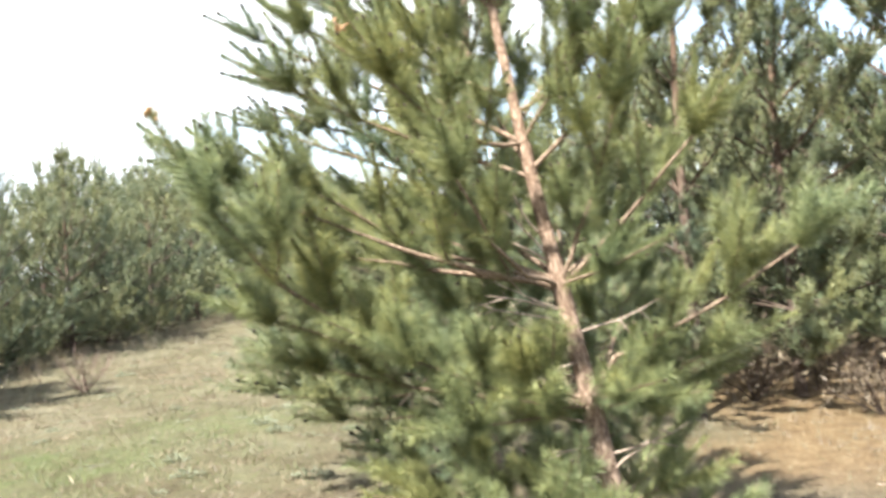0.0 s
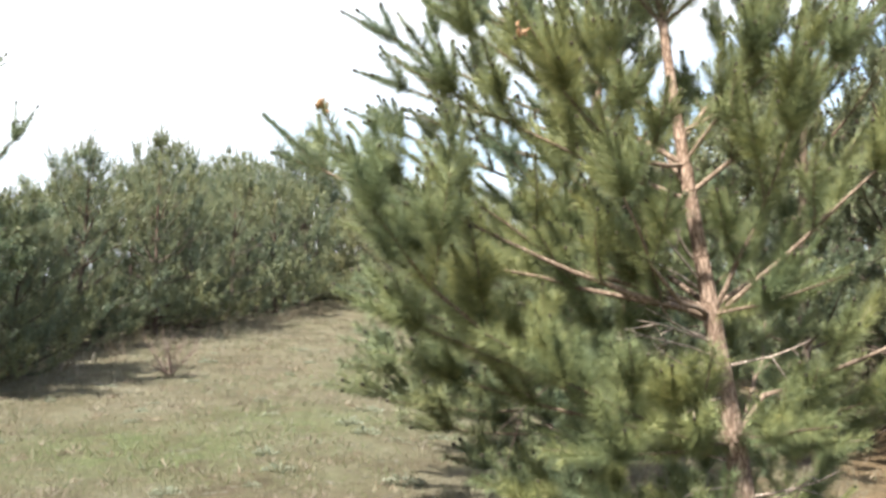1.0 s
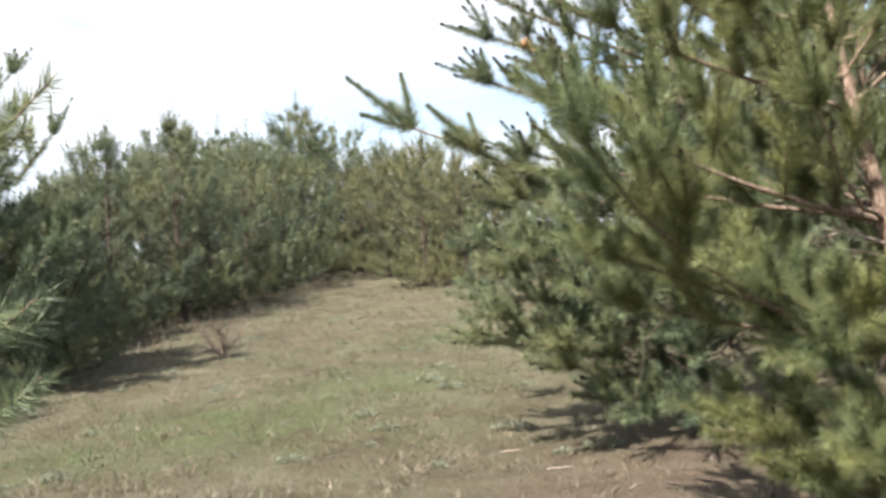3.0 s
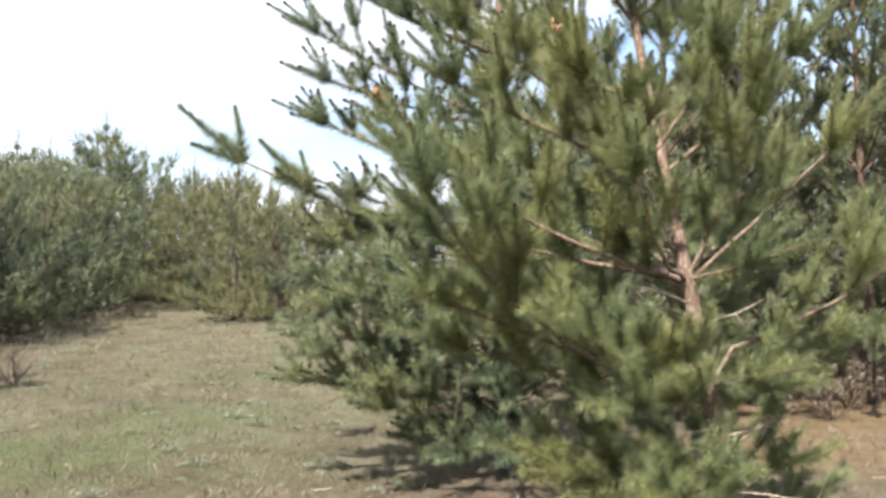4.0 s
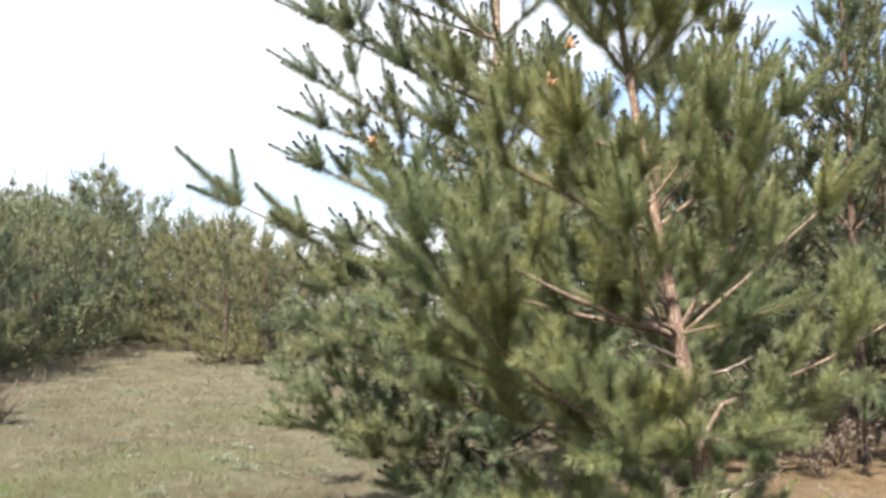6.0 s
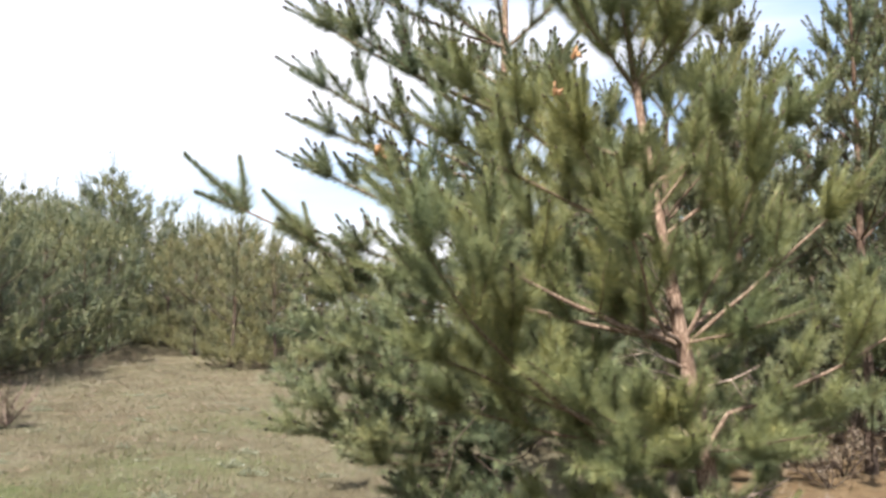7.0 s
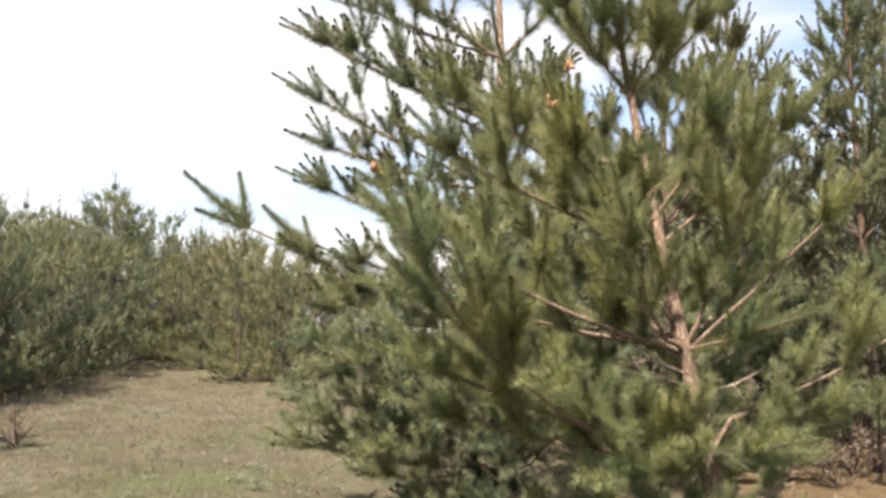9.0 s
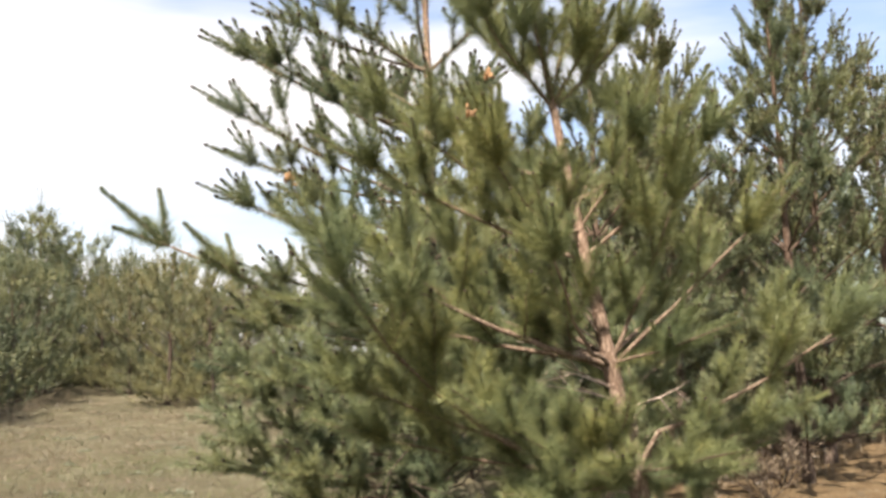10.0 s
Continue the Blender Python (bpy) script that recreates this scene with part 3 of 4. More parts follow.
rng = np.random.default_rng(19)
for z, az, el, length in ((0.43, 340, 25, 0.45), (0.43, 300, 15, 0.40), (0.45, 10, 30, 0.5), (0.60, 200, 5, 0.40), (0.62, 325, 28, 0.35), (0.74, 215, 12, 0.35), (0.92, 225, 15, 0.42), (0.95, 190, 8, 0.38),
                          (1.20, 200, 10, 0.30), (1.05, 172, 12, 0.45), (1.12, 235, 5, 0.40), (1.30, 178, 20, 0.40), (1.44, 160, 25, 0.42), (1.58, 175, 35, 0.35), (0.85, 180, 6, 0.50), (0.70, 350, 20, 0.40), (1.25, 20, 18, 0.40), (1.36, 212, 8, 0.42), (1.37, 188, 6, 0.36), (1.62, 205, 30, 0.34), (1.70, 190, 25, 0.3), (0.30, 230, 10, 0.4), (0.30, 320, 10, 0.45)):
    foot_z = np.array([-0.17 * z, 0.0, z])
    dead_twig(foot_z + 0.03 * heading(az, 0), heading(az, el), length, main_pine, rng)

# the broad pine close behind it, whose boughs reach out over the field
SECOND = (-0.07, 7.3)
rng = np.random.default_rng(21)
second_nodes = [0.45, 0.95, 1.5, 2.05, 2.6, 3.15, 3.7, 4.25, 4.75, 5.2]
second_limbs = [
    (0.2, (-1.05, 6.45, 0.55)), (0.2, (-0.9, 7.6, 0.5)), (0.7, (-1.75, 6.4, 1.15)), (0.7, (-1.35, 6.0, 0.95)), (0.7, (-1.95, 6.9, 0.95)), (1.2, (-1.8, 6.45, 1.65)), (1.2, (-1.45, 6.1, 1.55)), (1.8, (-1.5, 6.2, 2.25)), (1.8, (-0.5, 5.8, 2.2)), (1.2, (-0.4, 5.8, 1.5)), (2.4, (-1.3, 6.1, 2.75)), (2.4, (-0.5, 5.9, 3.0)), (3.0, (-1.1, 6.2, 3.5)), (3.0, (0.2, 6.0, 3.6)),
    (0.2, (-0.75, 6.15, 0.42)), (0.2, (-0.3, 6.0, 0.42)), (0.6, (-0.5, 6.45, 0.92)), (0.6, (0.05, 6.4, 0.98)), (0.6, (-0.25, 6.35, 0.72)), (0.75, (-0.75, 6.5, 1.1)), (0.3, (-0.4, 6.5, 0.5)),
    (0.45, (-1.32, 6.25, 0.80)), (0.45, (-1.62, 6.60, 0.98)), (0.45, 60, 5, 1.5, None), (0.45, 130, 5, 1.5, None), (0.45, (-1.5, 7.6, 0.8)),
    (0.95, (-1.90, 7.15, 1.25)), (0.95, (-1.66, 6.95, 1.50)), (0.95, (-1.2, 6.2, 1.35)), (0.95, 20, 12, 1.6, None), (0.95, 100, 12, 1.6, None), (0.95, 300, 12, 1.2, None),
    (1.50, (-1.60, 6.75, 2.00)), (1.50, (-1.75, 7.3, 1.95)), (1.50, (-0.9, 6.1, 1.9)), (1.50, 30, 20, 1.6, None), (1.50, 110, 20, 1.6, None),
    (2.05, (-1.78, 6.58, 2.84)), (2.05, (-0.8, 6.0, 2.6)), (1.80, (0.13, 6.00, 2.34)), (1.50, (0.05, 6.10, 2.15)), (2.05, 300, 30, 0.9, None), (1.50, (0.19, 6.20, 1.80)), (1.20, (0.34, 6.00, 1.74)), (1.50, (0.11, 6.20, 2.38)), (1.80, (0.20, 6.20, 2.31)), (2.60, (0.18, 6.50, 3.70)), (0.95, (-0.39, 6.20, 1.74)), (2.05, 100, 28, 1.6, None),
    (2.60, (-1.72, 6.55, 3.10)), (2.60, (-1.80, 6.48, 3.48)), (2.60, 80, 38, 1.5, None),
    (3.15, (-1.74, 6.48, 3.88)), (3.15, (-1.58, 6.6, 3.95)), (3.15, (-0.80, 6.38, 3.75)), (3.15, 90, 42, 1.4, None),
    (3.70, (-1.40, 6.58, 4.12)), (3.70, (-1.05, 6.60, 4.25)), (3.70, (-0.3, 6.2, 4.4)), (3.70, (0.6, 6.7, 4.5)),
] + whorls([4.25, 4.75, 5.2], 5.7, 1.3, rng, 20, 68, 4, 70)
second_pine = pine((*SECOND, float(land(*SECOND))), "broad pine with upswept boughs and dark brush-like shoots", "pines", 5.7, (0.0, 0.0), second_nodes, second_limbs, 0.062, 22,
     800, 0.074, 0.0044, NEEDLE_GREY, BARK, BARK_LIMB, True, 3, 0.8, 0.34, 0.85, (0.5, 0.15), True, (), 0.80, 2)

# its long bough over the field, with single slim candles
rng = np.random.default_rng(26)
foot = np.array(second_pine.location)
bough = [np.array(p) - foot for p in ((-0.07, 7.3, 1.72), (-0.60, 7.22, 1.80), (-1.09, 7.15, 1.97), (-1.53, 7.05, 2.25), (-2.02, 7.0, 2.47))]
wood, shoots = [(np.array(bough), [0.022, 0.018, 0.014, 0.011, 0.008])], [(bough[1], bough[2], 0.9), (bough[2], bough[3], 1.0), (bough[3], bough[3] + 0.55 * (bough[4] - bough[3]), 1.0)]
for k, place, bushy in ((4, (-2.46, 6.94, 2.86), 0.48), (4, (-2.09, 7.05, 2.87), 0.36), (4, (-2.36, 6.85, 2.58), 0.5), (4, (-2.19, 7.10, 2.68), 0.75), (3, (-1.90, 7.00, 2.62), 0.62), (3, (-1.62, 7.15, 2.55), 0.35), (3, (-1.78, 6.85, 2.40), 0.85), (3, (-1.70, 7.3, 2.48), 0.8),
                        (2, (-1.40, 6.80, 2.28), 0.8), (2, (-1.30, 7.45, 2.35), 0.8), (2, (-1.45, 6.95, 2.10), 0.9)):
    tip = np.array(place) - foot
    shoot_tip(shoots, bough[k], tip, bushy)
    wood.append((np.array([bough[k], tip]), [0.007, 0.005]))
v, f = join([tube(*w, 6) for w in wood])
branch = link_mesh("branch", v, f, BARK_LIMB, second_pine, smooth=True)
v, f = needles(shoots, 1500, 0.115, 0.0046, rng)
bv, bf = buds([s for s in shoots if s[2] < 0.5], 1.1)
leaf = link_mesh("needles", np.concatenate([v, bv]), np.concatenate([f, bf + len(v)]), NEEDLE_GREY, branch)
leaf.data.materials.append(BUD)
leaf.data.polygons.foreach_set("material_index", np.repeat([0, 1], [len(f), len(bf)]).astype(np.int32))
tagged(leaf, kind="stuff")

# its dead lower branches, in the bark darkened for shade
rng = np.random.default_rng(25)
for _ in range(34):
    z, az = rng.uniform(0.25, 1.25), rng.uniform(165, 330)
    dead_twig(np.array([0.0, 0.0, z]) + 0.04 * heading(az, 0), heading(az, rng.uniform(0, 22)), rng.uniform(0.7, 1.5), second_pine, rng, BARK_SHADED, "bare dark dead branch")

# the pines to its side, and low bushy ones between them
for (x, y), h, lean, spread, seed, r0, low, skirt in (((4.1, 9.3), 5.4, (-0.02, 0.0), 1.85, 29, 0.055, 0.35, 0.95), ((2.95, 9.7), 5.2, (-0.02, 0.0), 1.8, 23, 0.055, 0.30, 0.95), ((1.75, 8.7), 4.9, (0.0, 0.0), 1.7, 25, 0.055, 0.45, 0.9), ((4.9, 10.2), 6.2, (0.01, 0.0), 1.9, 24, 0.065, 0.9, 0.9),
                                                      ((6.6, 11.4), 5.2, (0.0, 0.0), 1.9, 26, 0.06, 0.4, 0.9), ((1.35, 10.0), 3.1, (0.02, 0.0), 1.4, 27, 0.04, 0.12, 1.0), ((3.4, 11.6), 3.0, (0.0, 0.0), 1.6, 28, 0.045, 0.3, 1.0), ((5.2, 12.6), 3.0, (0.0, 0.0), 1.6, 30, 0.045, 0.12, 1.0)):
    rng = np.random.default_rng(seed)
    nodes = list(np.arange(low, h - 0.3, 0.50))
    near = y < 10 and h > 4
    pine((x, y, float(land(x, y))), "dense pine with green needles over orange needle litter" if h > 4 else "low bushy dark green pine among taller ones", "pines", h, lean, nodes,
         whorls(nodes, h, spread, rng, 6, 64, 5, seed * 31.0, skirt), r0, seed, 420 if near else 140, 0.078, 0.0072 if near else 0.0150, NEEDLE_GREY if seed == 29 else NEEDLE_FOREST, BARK_SHADED, BARK_SHADED, True, 3, 0.8 if near else 1.0, 0.33, 0.85, (0.5, 0.15), True, (), 0.75, 2)

# the wood along the field: a few kinds of tree, repeated
kinds = []
for k, (h, spread, mat, gap, skirt, high, count, per_m, long, wide) in enumerate((
        (3.55, 1.9, NEEDLE_FOREST, 0.42, 0.95, 70, 6, 92, 0.090, 0.0120), (3.95, 1.9, NEEDLE_FOREST, 0.42, 0.60, 70, 6, 92, 0.090, 0.0120), (3.05, 1.8, NEEDLE_FOREST, 0.42, 0.95, 70, 6, 92, 0.090, 0.0120),
        (3.6, 1.9, NEEDLE_OLIVE, 0.46, 0.95, 66, 5, 84, 0.095, 0.016), (5.0, 3.1, NEEDLE_FOREST, 0.40, 0.55, 26, 6, 46, 0.12, 0.022), (3.9, 2.1, NEEDLE_FOREST, 0.42, 0.95, 70, 5, 46, 0.11, 0.028), (3.4, 1.9, NEEDLE_FOREST, 0.42, 0.95, 70, 5, 60, 0.095, 0.017))):
    rng = np.random.default_rng(40 + k)
    nodes = ([0.06, 0.16, 0.30] if skirt > 0.9 else [0.22, 0.36]) + list(np.arange(0.55, h - 0.45, gap))
    kinds.append(pine((0, 0, 0), ("olive-brown bushy pine at the end of the field" if k == 3 else "bushy green pine of the wood with branches down to the ground") if h < 5 else "tall old pine with a dark crown behind the wood", "pines of the wood", h, (rng.normal(0, 0.02), 0), nodes,
                      whorls(nodes, h, spread, rng, -4, high, count, 50.0 * k, skirt, k == 4, 1.75), 0.05 if h < 5 else 0.10, 60 + k, per_m, long, wide, mat, BARK_SHADED, BARK_SHADED, False, 3, 0.75 if k in (3, 5) else 1.0 if k == 4 else 0.84, 0.44 if k == 5 else 0.36, 0.85, (0.35, 0.1) if k in (3, 4) else (0.55, 0.15), True, (), 0.75, 3 if k == 4 else 2, 0.13))

WOOD = [(1.0, 12.4, 0), (2.3, 12.9, 1), (3.7, 13.6, 0, 1.1), (5.0, 14.6, 1, 1.1), (6.6, 14.2, 0, 1.1), (2.9, 15.4, 1, 1.15), (-7.75, 28.6, 4, 1.05), (-8.8, 16.0, 0, 0.85), (-8.5, 14.3, 2, 0.85), (-9.3, 17.8, 1, 0.8), (-8.1, 18.2, 0, 0.9), (-7.9, 13.9, 2, 0.8), (-7.0, 10.6, 2, 0.62), (-9.4, 8.2, 5), (-7.1, 11.7, 2, 0.74), (-8.6, 12.0, 0, 0.62), (-9.7, 11.6, 5, 0.65), (-8.2, 13.2, 0, 0.7), (-9.8, 14.0, 5, 0.52), (-8.0, 15.2, 0), (-7.45, 17.0, 1), (-9.6, 16.8, 5, 0.66),
        (-7.5, 18.8, 2), (-9.0, 19.4, 5, 0.85), (-7.3, 20.8, 0), (-8.8, 22.0, 5), (-7.0, 23.0, 2), (-8.2, 24.6, 5), (-6.9, 25.4, 0), (-5.8, 27.2, 3, 0.88), (-4.3, 28.0, 3, 0.95), (-3.5, 21.2, 3, 0.92), (-2.5, 20.2, 3, 0.78), (-4.7, 24.4, 3, 0.86), (-1.9, 21.6, 2, 0.84), (-0.5, 21.2, 0, 0.7),
        (1.0, 23.6, 5, 0.7), (-2.8, 27.6, 0, 0.8), (2.8, 22.6, 5), (-10.6, 29.5, 4, 0.9), (-10.4, 30.0, 5), (-0.8, 25.6, 5, 0.65), (-3.6, 31.5, 5, 0.7), (-7.6, 29.6, 5), (-11.2, 20.5, 5, 0.8), (-10.8, 25.0, 5), (-5.6, 30.6, 5),
        (5.5, 21.0, 5), (8.0, 15.5, 5), (8.8, 13.0, 5), (10.6, 17.0, 5), (8.6, 21.0, 5), (3.4, 26.5, 5), (-11.6, 10.5, 5, 0.65), (-11.8, 14.0, 5, 0.65), (-12.2, 17.5, 5, 0.6),
        (-9.8, 27.5, 5), (-13.0, 12.0, 5, 0.65), (0.8, 28.5, 5, 0.65), (-1.8, 31.5, 5, 0.65), (-6.6, 32.0, 5), (-9.0, 32.5, 5), (4.6, 17.5, 5), (6.6, 16.6, 5), (-10.6, 18.6, 5, 0.68), (-10.4, 22.6, 5, 0.8), (-7.0, 30.4, 0), (-5.2, 32.6, 1), (-3.4, 29.6, 0, 0.8), (-1.6, 28.6, 0, 0.75), (0.2, 27.4, 0, 0.75), (-4.6, 29.4, 3), (-2.2, 24.2, 3, 0.75), (-3.6, 25.0, 2)]
rng = np.random.default_rng(77)
first = set()
for x, y, k, *size in sorted(WOOD, key=len):
    if y > 20 and k < 3:
        k = 6
    m = pose(x, y, float(land(x, y)) - 0.03, rng.normal(0, 1.5), rng.normal(0, 1.5), rng.uniform(0, 360))
    if size or (k < 3 and y < 20):
        m = m @ Matrix.Scale((size[0] if size else 1.0) * (0.93 if k < 3 and x < -5 else 1.0), 4)
    if k not in first:
        first.add(k)
        kinds[k].matrix_world = m
    else:
        copy_thing(kinds[k], m)

# the pine at the near end of the wood, with tall candles
rng = np.random.default_rng(31)
nodes = list(np.arange(0.35, 3.35, 0.42))
pine((-8.2, 9.9, float(land(-8.2, 9.9))), "bushy pine with upright candle-like shoots at the edge of the wood", "pines", 3.75, (0.03, 0.0), nodes,
     whorls(nodes, 3.75, 2.6, rng, 0, 40, 7, 20.0, 0.9, False, 2.2), 0.055, 32, 220, 0.085, 0.0108, NEEDLE_GREY, BARK, BARK_LIMB, True, 3, 1.0, 0.33, 0.85, (0.15, 0.0))

# a small pine whose twigs hang in at the edge of the walk
rng = np.random.default_rng(90)
nodes = [0.4, 0.8, 1.2, 1.6]
pine((-3.75, 1.95, float(land(-3.75, 1.95))), "small pine with loose long-needled twigs beside the path", "pines", 2.2, (0.0, 0.0), nodes,
     whorls(nodes, 2.2, 0.85, rng, 5, 60, 5, 10.0) + [(1.05, (-2.25, 1.9, 1.97)), (1.0, (-2.33, 1.95, 1.88)),  (0.75, (-2.36, 2.0, 1.52)), (0.6, (-2.37, 2.0, 1.34)), (0.5, (-2.40, 1.9, 1.04)), (0.4, (-2.46, 2.1, 0.86)), (0.4, (-2.42, 1.85, 0.66)), (0.3, (-2.55, 2.0, 0.5))], 0.035, 91, 900, 0.076, 0.0028, NEEDLE_GREY, BARK, BARK_LIMB, True, 3, 1.0, 0.29, 0.85, (0.5, 0.15), False)

# ---------------------------------------------------------------- grass, herbs, litter


def blades(x, y, tall, wide, lean, rng):
    m = len(x)
    root = np.stack([x, y, land(x, y) - 0.01], -1)
    a = rng.uniform(0, 2 * np.pi, m)
    way = np.stack([np.cos(a) * lean, np.sin(a) * lean, np.ones(m)], -1)
    tip = root + unit(way) * tall[:, None]
    b = rng.uniform(0, 2 * np.pi, m)
    w = np.stack([np.cos(b), np.sin(b), 0 * b], -1) * (wide / 2)
    return np.stack([root - w, root + w, tip], 1).reshape(-1, 3), np.arange(3 * m).reshape(-1, 3)


def scatter(n, rng, lo=(-8.0, 3.6), hi=(4.5, 22.0)):
    """More of them near the walk than far away."""
    u = rng.random(n)
    y = lo[1] + (hi[1] - lo[1]) * u ** 1.5
    x = rng.uniform(lo[0], hi[0], n)
    return x, y


rng = np.random.default_rng(120)
x, y = scatter(230000, rng)
g = green_at(x, y)
keep = rng.random(len(x)) < np.clip(0.55 + 0.6 * wobble(x, y, 2.9, 1.0) + 0.3 * wobble(x, y, 7.0, 0.3), 0.08, 1) * (1 - 0.85 * bare_at(x, y)) * (1 - 0.8 * litter_at(x, y))
x, y, g = x[keep], y[keep], g[keep]
is_green = rng.random(len(x)) < 0.08 + 0.8 * g
for mask, mat, name, label in ((~is_green, GRASS_DRY, "dry_grass", "short dry straw-coloured grass over the field"), (is_green, GRASS_GREEN, "green_grass", "fresh green grass in patches on the field")):
    n = int(mask.sum())
    tall = rng.gamma(2.6, 0.018, n) + 0.012
    v, f = blades(x[mask], y[mask], tall, 0.005 + 0.0004 * y[mask][:, None], rng.uniform(0.3, 2.0, n), rng)
    tagged(link_mesh(name, v, f, mat), label, "grass", kind="stuff")

# taller single stalks
n = 900
x, y = scatter(n, rng)
v, f = blades(x, y, rng.uniform(0.10, 0.28, n), 0.006, rng.uniform(0.05, 0.6, n), rng)
tagged(link_mesh("grass_stalks", v, f, GRASS_DRY), "thin pale dry grass stalks standing in the field", "grass", kind="stuff")

# low brown tufts of last year's weeds
cx, cy = scatter(1300, rng)
k = rng.integers(10, 34, len(cx))
x = np.repeat(cx, k) + rng.normal(0, 0.05, k.sum())
y = np.repeat(cy, k) + rng.normal(0, 0.05, k.sum())
v, f = blades(x, y, rng.uniform(0.03, 0.11, len(x)), 0.010, rng.uniform(0.3, 1.8, len(x)), rng)
tagged(link_mesh("weed_tufts", v, f, NEEDLE_DEAD), "low brown tufts of withered weeds in the field", "weeds", kind="stuff")

# fallen needles and scraps
n = 42000
x, y = rng.uniform(-1.8, 9.0, n), rng.uniform(3.4, 15.0, n)
keep = rng.random(n) < litter_at(x, y) + 0.35 * bare_at(x, y)
x, y = x[keep], y[keep]
v, f = blades(x, y, rng.uniform(0.03, 0.11, len(x)), 0.008, rng.uniform(2.0, 9.0, len(x)), rng)
tagged(link_mesh("needle_litter", v, f, LITTER), "orange-brown fallen pine needles under the trees", "needle litter", kind="stuff")


def herb(place, size, rng):
    """A low cushion of grey-green leaves."""
    n = 110
    a, r = rng.uniform(0, 2 * np.pi, n), size * np.sqrt(rng.random(n))
    p = np.stack([r * np.cos(a), r * np.sin(a), 0.05 * size + 0.45 * size * (1 - (r / size) ** 2) * rng.random(n)], -1)
    d = unit(np.stack([np.cos(a), np.sin(a), rng.uniform(0.2, 1.6, n)], -1) + rng.normal(0, 0.4, (n, 3)))
    s = unit(np.cross(d, rng.standard_normal((n, 3)))) * 0.007
    ln = rng.uniform(0.02, 0.045, n)[:, None]
    v = np.stack([p - 0.3 * s, p + 0.3 * s, p + d * ln * 0.5 - s, p + d * ln * 0.5 + s, p + d * ln], 1).reshape(-1, 3)
    k = 1 + 5 * np.arange(n)[:, None]
    f = np.concatenate([np.concatenate([0 * k, k, k + 1], 1), np.concatenate([k, k + 2, k + 1], 1), np.concatenate([k + 1, k + 2, k + 3], 1), np.concatenate([k + 2, k + 4, k + 3], 1)])
    ob = link_mesh("herb", np.concatenate([np.zeros((1, 3)), v]), f, HERB)
    ob.location = place
    return tagged(ob, "low cushion of pale grey-green herb leaves in dry grass", "herb", "herbs of the field")


rng = np.random.default_rng(140)
model = None
spots = [(-2.49, 7.66, 1.3), (-2.75, 8.2, 1.0), (-2.1, 9.3, 1.1), (-1.75, 9.0, 1.0), (-2.3, 10.4, 1.2), (-3.2, 9.9, 0.8), (-1.5, 7.6, 1.1), (-3.6, 10.8, 0.9), (-2.9, 11.9, 1.0), (-1.2, 10.5, 1.0), (-2.0, 6.6, 0.8), (-3.1, 6.9, 0.8)]
spots += [(rng.uniform(-6, 0.3), rng.uniform(6.3, 16), rng.uniform(0.3, 1.0)) for _ in range(64)]
for x, y, s in spots:
    p = (x, y, float(land(x, y)) - 0.01)
    if model is None:
        model = herb(p, 0.13, rng)
    else:
        ob = copy_thing(model, pose(*p, 0, 0, rng.uniform(0, 360)))
        ob.scale = (s * rng.uniform(0.6, 1.2), s * rng.uniform(0.6, 1.2), s * rng.uniform(0.5, 1.3))

# the bare twiggy shrub at the wood's edge
def shrub(place, size, n, rng, label, wood=TWIG, leafy=False):
    tips = []
    root = new("shrub")
    root.location = place
    tagged(root, label, "shrub")
    for _ in range(n):
        d = unit(np.array([rng.normal(0, 0.6), rng.normal(0, 0.6), 1.0]))
        ln = size * rng.uniform(0.6, 1.1)
        pieces = []
        p = d * 0.02
        line = [p]
        for k in range(4):
            d = unit(d + rng.normal(0, 0.16, 3))
            line.append(line[-1] + d * ln / 4)
            for _ in range(3):
                e = unit(d + rng.normal(0, 0.6, 3))
                pieces.append(tube([line[-1], line[-1] + e * ln * 0.14, line[-1] + e * ln * 0.28 + [0, 0, 0.02]], [0.003, 0.0025, 0.001], 3))
        pieces.append(tube(line, [0.008, 0.006, 0.005, 0.004, 0.002], 5))
        v, f = join(pieces)
        link_mesh("stem", v, f, wood, root)
        for q in line[2:]:
            tips += [(q, q + 0.25 * size * unit(rng.standard_normal(3) + [0, 0, 0.5]), 1.0) for _ in range(2)]
    if leafy:
        v, f = needles(tips, 36, 0.070, 0.012, rng)
        tagged(link_mesh("withered_leaves", v, f, NEEDLE_DEAD, root), "withered brown leaves", kind="stuff")
    return root


shrub((-5.36, 12.6, float(land(-5.36, 12.6)) - 0.02), 0.55, 16, np.random.default_rng(150), "small leafless shrub with reddish-brown twigs in the grass")

for n, (x, y, size) in enumerate(((3.35, 8.75, 0.9), (3.75, 9.2, 1.0), (2.45, 9.5, 1.0), (3.9, 10.2, 0.95), (4.6, 10.7, 1.0), (5.3, 11.0, 0.9), (6.1, 11.3, 0.9), (6.9, 11.0, 0.8), (3.2, 9.9, 0.95), (2.6, 9.7, 0.9), (2.0, 9.9, 0.9), (1.4, 10.0, 0.8), (0.8, 10.4, 0.8), (4.2, 11.6, 1.1), (5.6, 12.2, 1.1), (2.9, 10.8, 1.1), (7.6, 12.0, 1.0), (6.6, 12.6, 1.1))):
    shrub((x, y, float(land(x, y)) - 0.02), 0.75 * size, 11, np.random.default_rng(200 + n), "withered brown undergrowth with thin twigs beneath pines", BARK_SHADED, True)

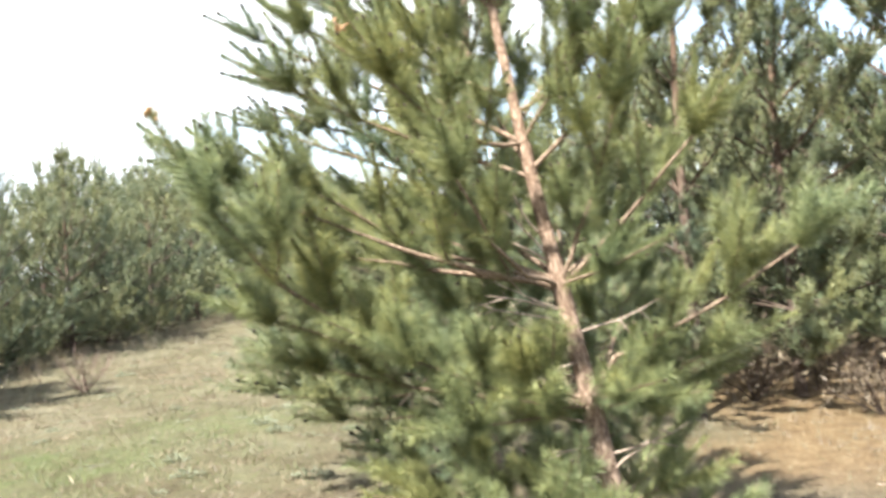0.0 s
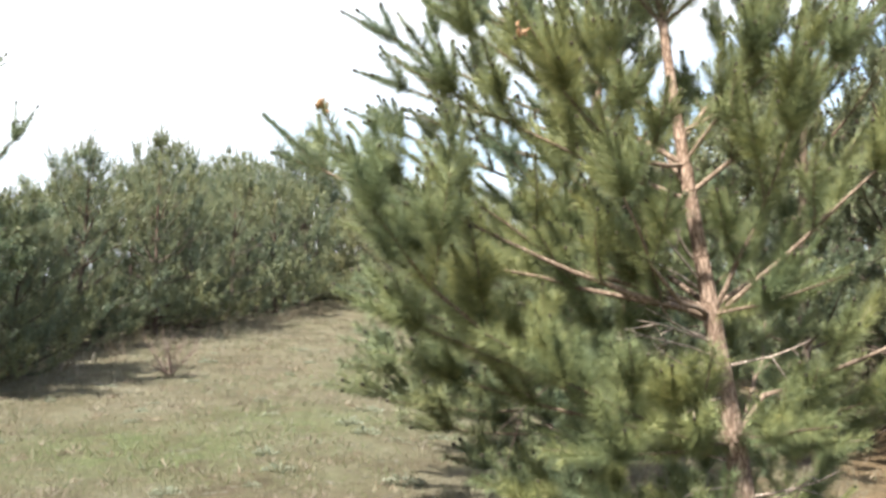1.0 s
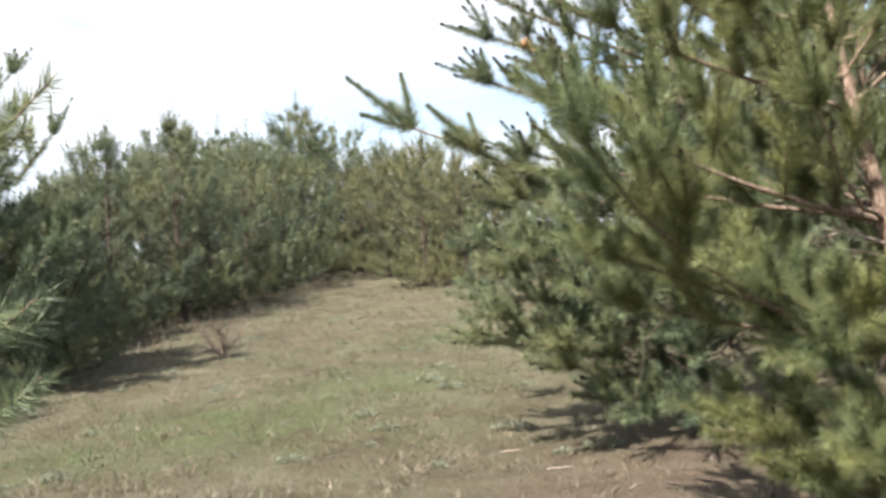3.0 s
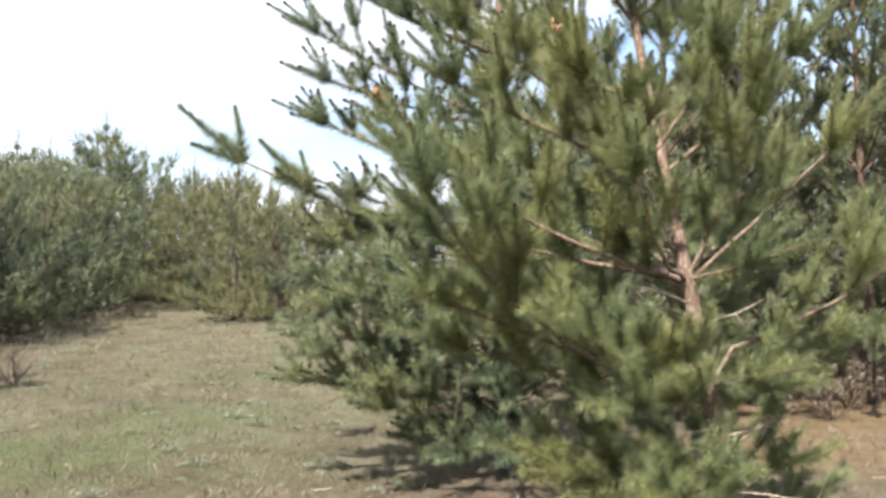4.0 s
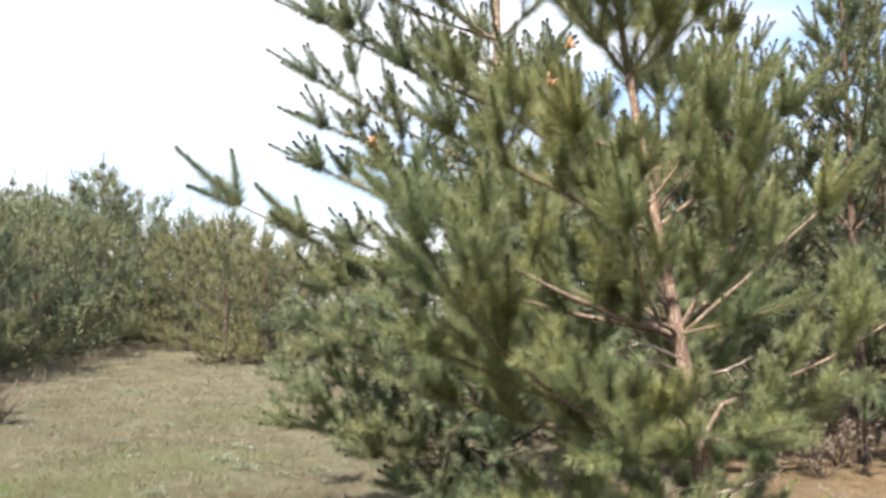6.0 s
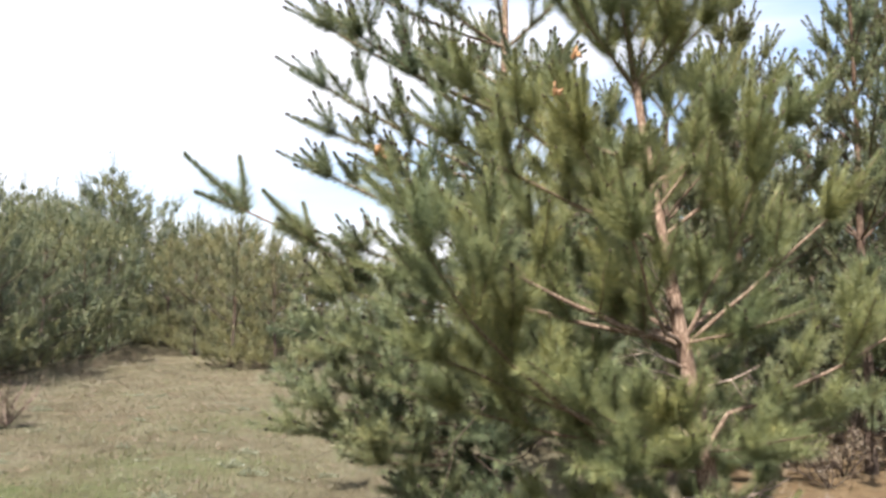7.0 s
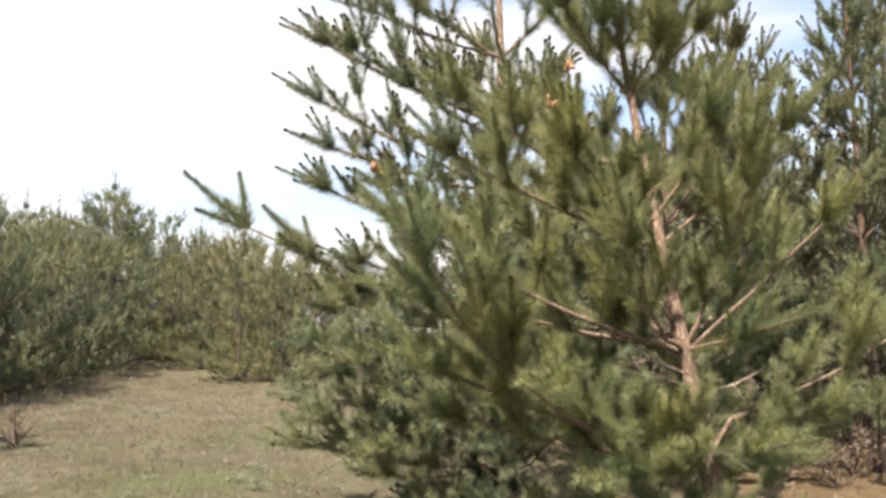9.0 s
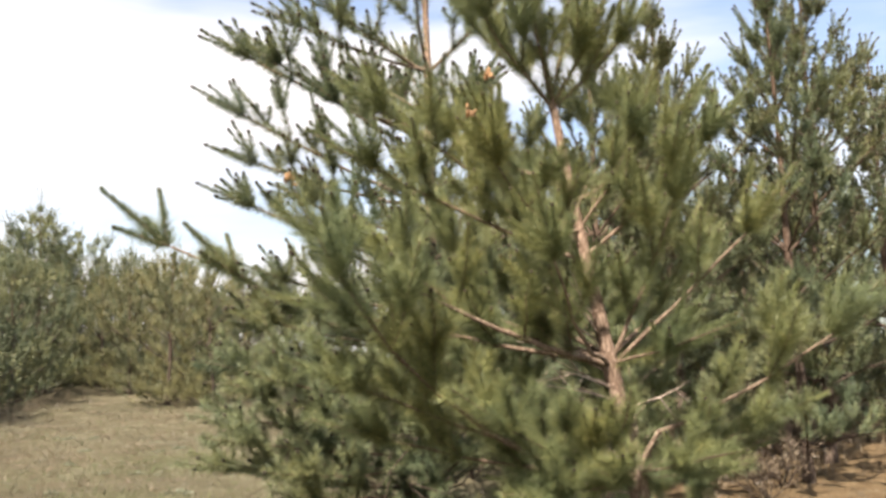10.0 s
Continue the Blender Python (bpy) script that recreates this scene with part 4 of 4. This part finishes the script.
# sticks on the bare soil
rng = np.random.default_rng(160)
for x, y, a, ln, r in ((-0.75, 5.75, 55, 0.16, 0.009), (-1.15, 6.3, 20, 0.22, 0.007), (-0.35, 5.5, 130, 0.2, 0.006), (-1.5, 6.9, 5, 0.15, 0.006), (1.9, 5.7, 15, 0.4, 0.008), (2.6, 6.3, 160, 0.5, 0.008), (3.1, 7.1, 25, 0.35, 0.007), (-0.2, 6.3, 80, 0.14, 0.007)):
    pts = [(t * ln, rng.normal(0, 0.008), rng.normal(0, 0.003)) for t in np.linspace(-0.5, 0.5, 6)]
    v, f = tube(pts, [r * k for k in (0.7, 1.0, 1.0, 0.9, 0.8, 0.4)], 6)
    ob = link_mesh("stick", v, f, DEAD_WOOD, smooth=True)
    ob.matrix_world = pose(x, y, float(land(x, y)) + r * 0.8, rng.uniform(-3, 3), rng.uniform(-4, 4), a)
    tagged(ob, "short pale dead stick lying on bare soil", "stick", "sticks on the ground")

# dry weeds under the pines at the side
n = 2600
rng = np.random.default_rng(170)
x, y = rng.uniform(2.2, 9.5, n), rng.normal(11.2, 0.9, n)
keep = rng.random(n) < np.clip(0.5 + 0.8 * wobble(x, y, 2.2, 0.4), 0, 1)
x, y = x[keep], y[keep]
v, f = blades(x, y, rng.uniform(0.10, 0.55, len(x)), 0.010, rng.uniform(0.05, 0.7, len(x)), rng)
tagged(link_mesh("dry_weeds", v, f, NEEDLE_DEAD), "brown dry weeds and stems standing under pines", "weeds", kind="stuff")

# withered stems along the foot of the wood
n = 1500
rng = np.random.default_rng(171)
y = rng.uniform(8.5, 24.0, n)
x = np.interp(y, [8.5, 10.5, 13.0, 16.0, 18.5, 24.0], [-7.3, -6.6, -6.45, -6.75, -6.0, -5.6]) + rng.normal(-0.38, 0.28, n)
keep = rng.random(n) < np.clip(0.55 + 0.8 * wobble(x, y, 2.6, 1.4), 0.1, 1)
x, y = x[keep], y[keep]
v, f = blades(x, y, rng.uniform(0.06, 0.42, len(x)), 0.012, rng.uniform(0.05, 0.9, len(x)), rng)
tagged(link_mesh("dry_weeds", v, f, NEEDLE_DEAD), "brown withered stems at the shaded foot of the wood", "weeds", kind="stuff")
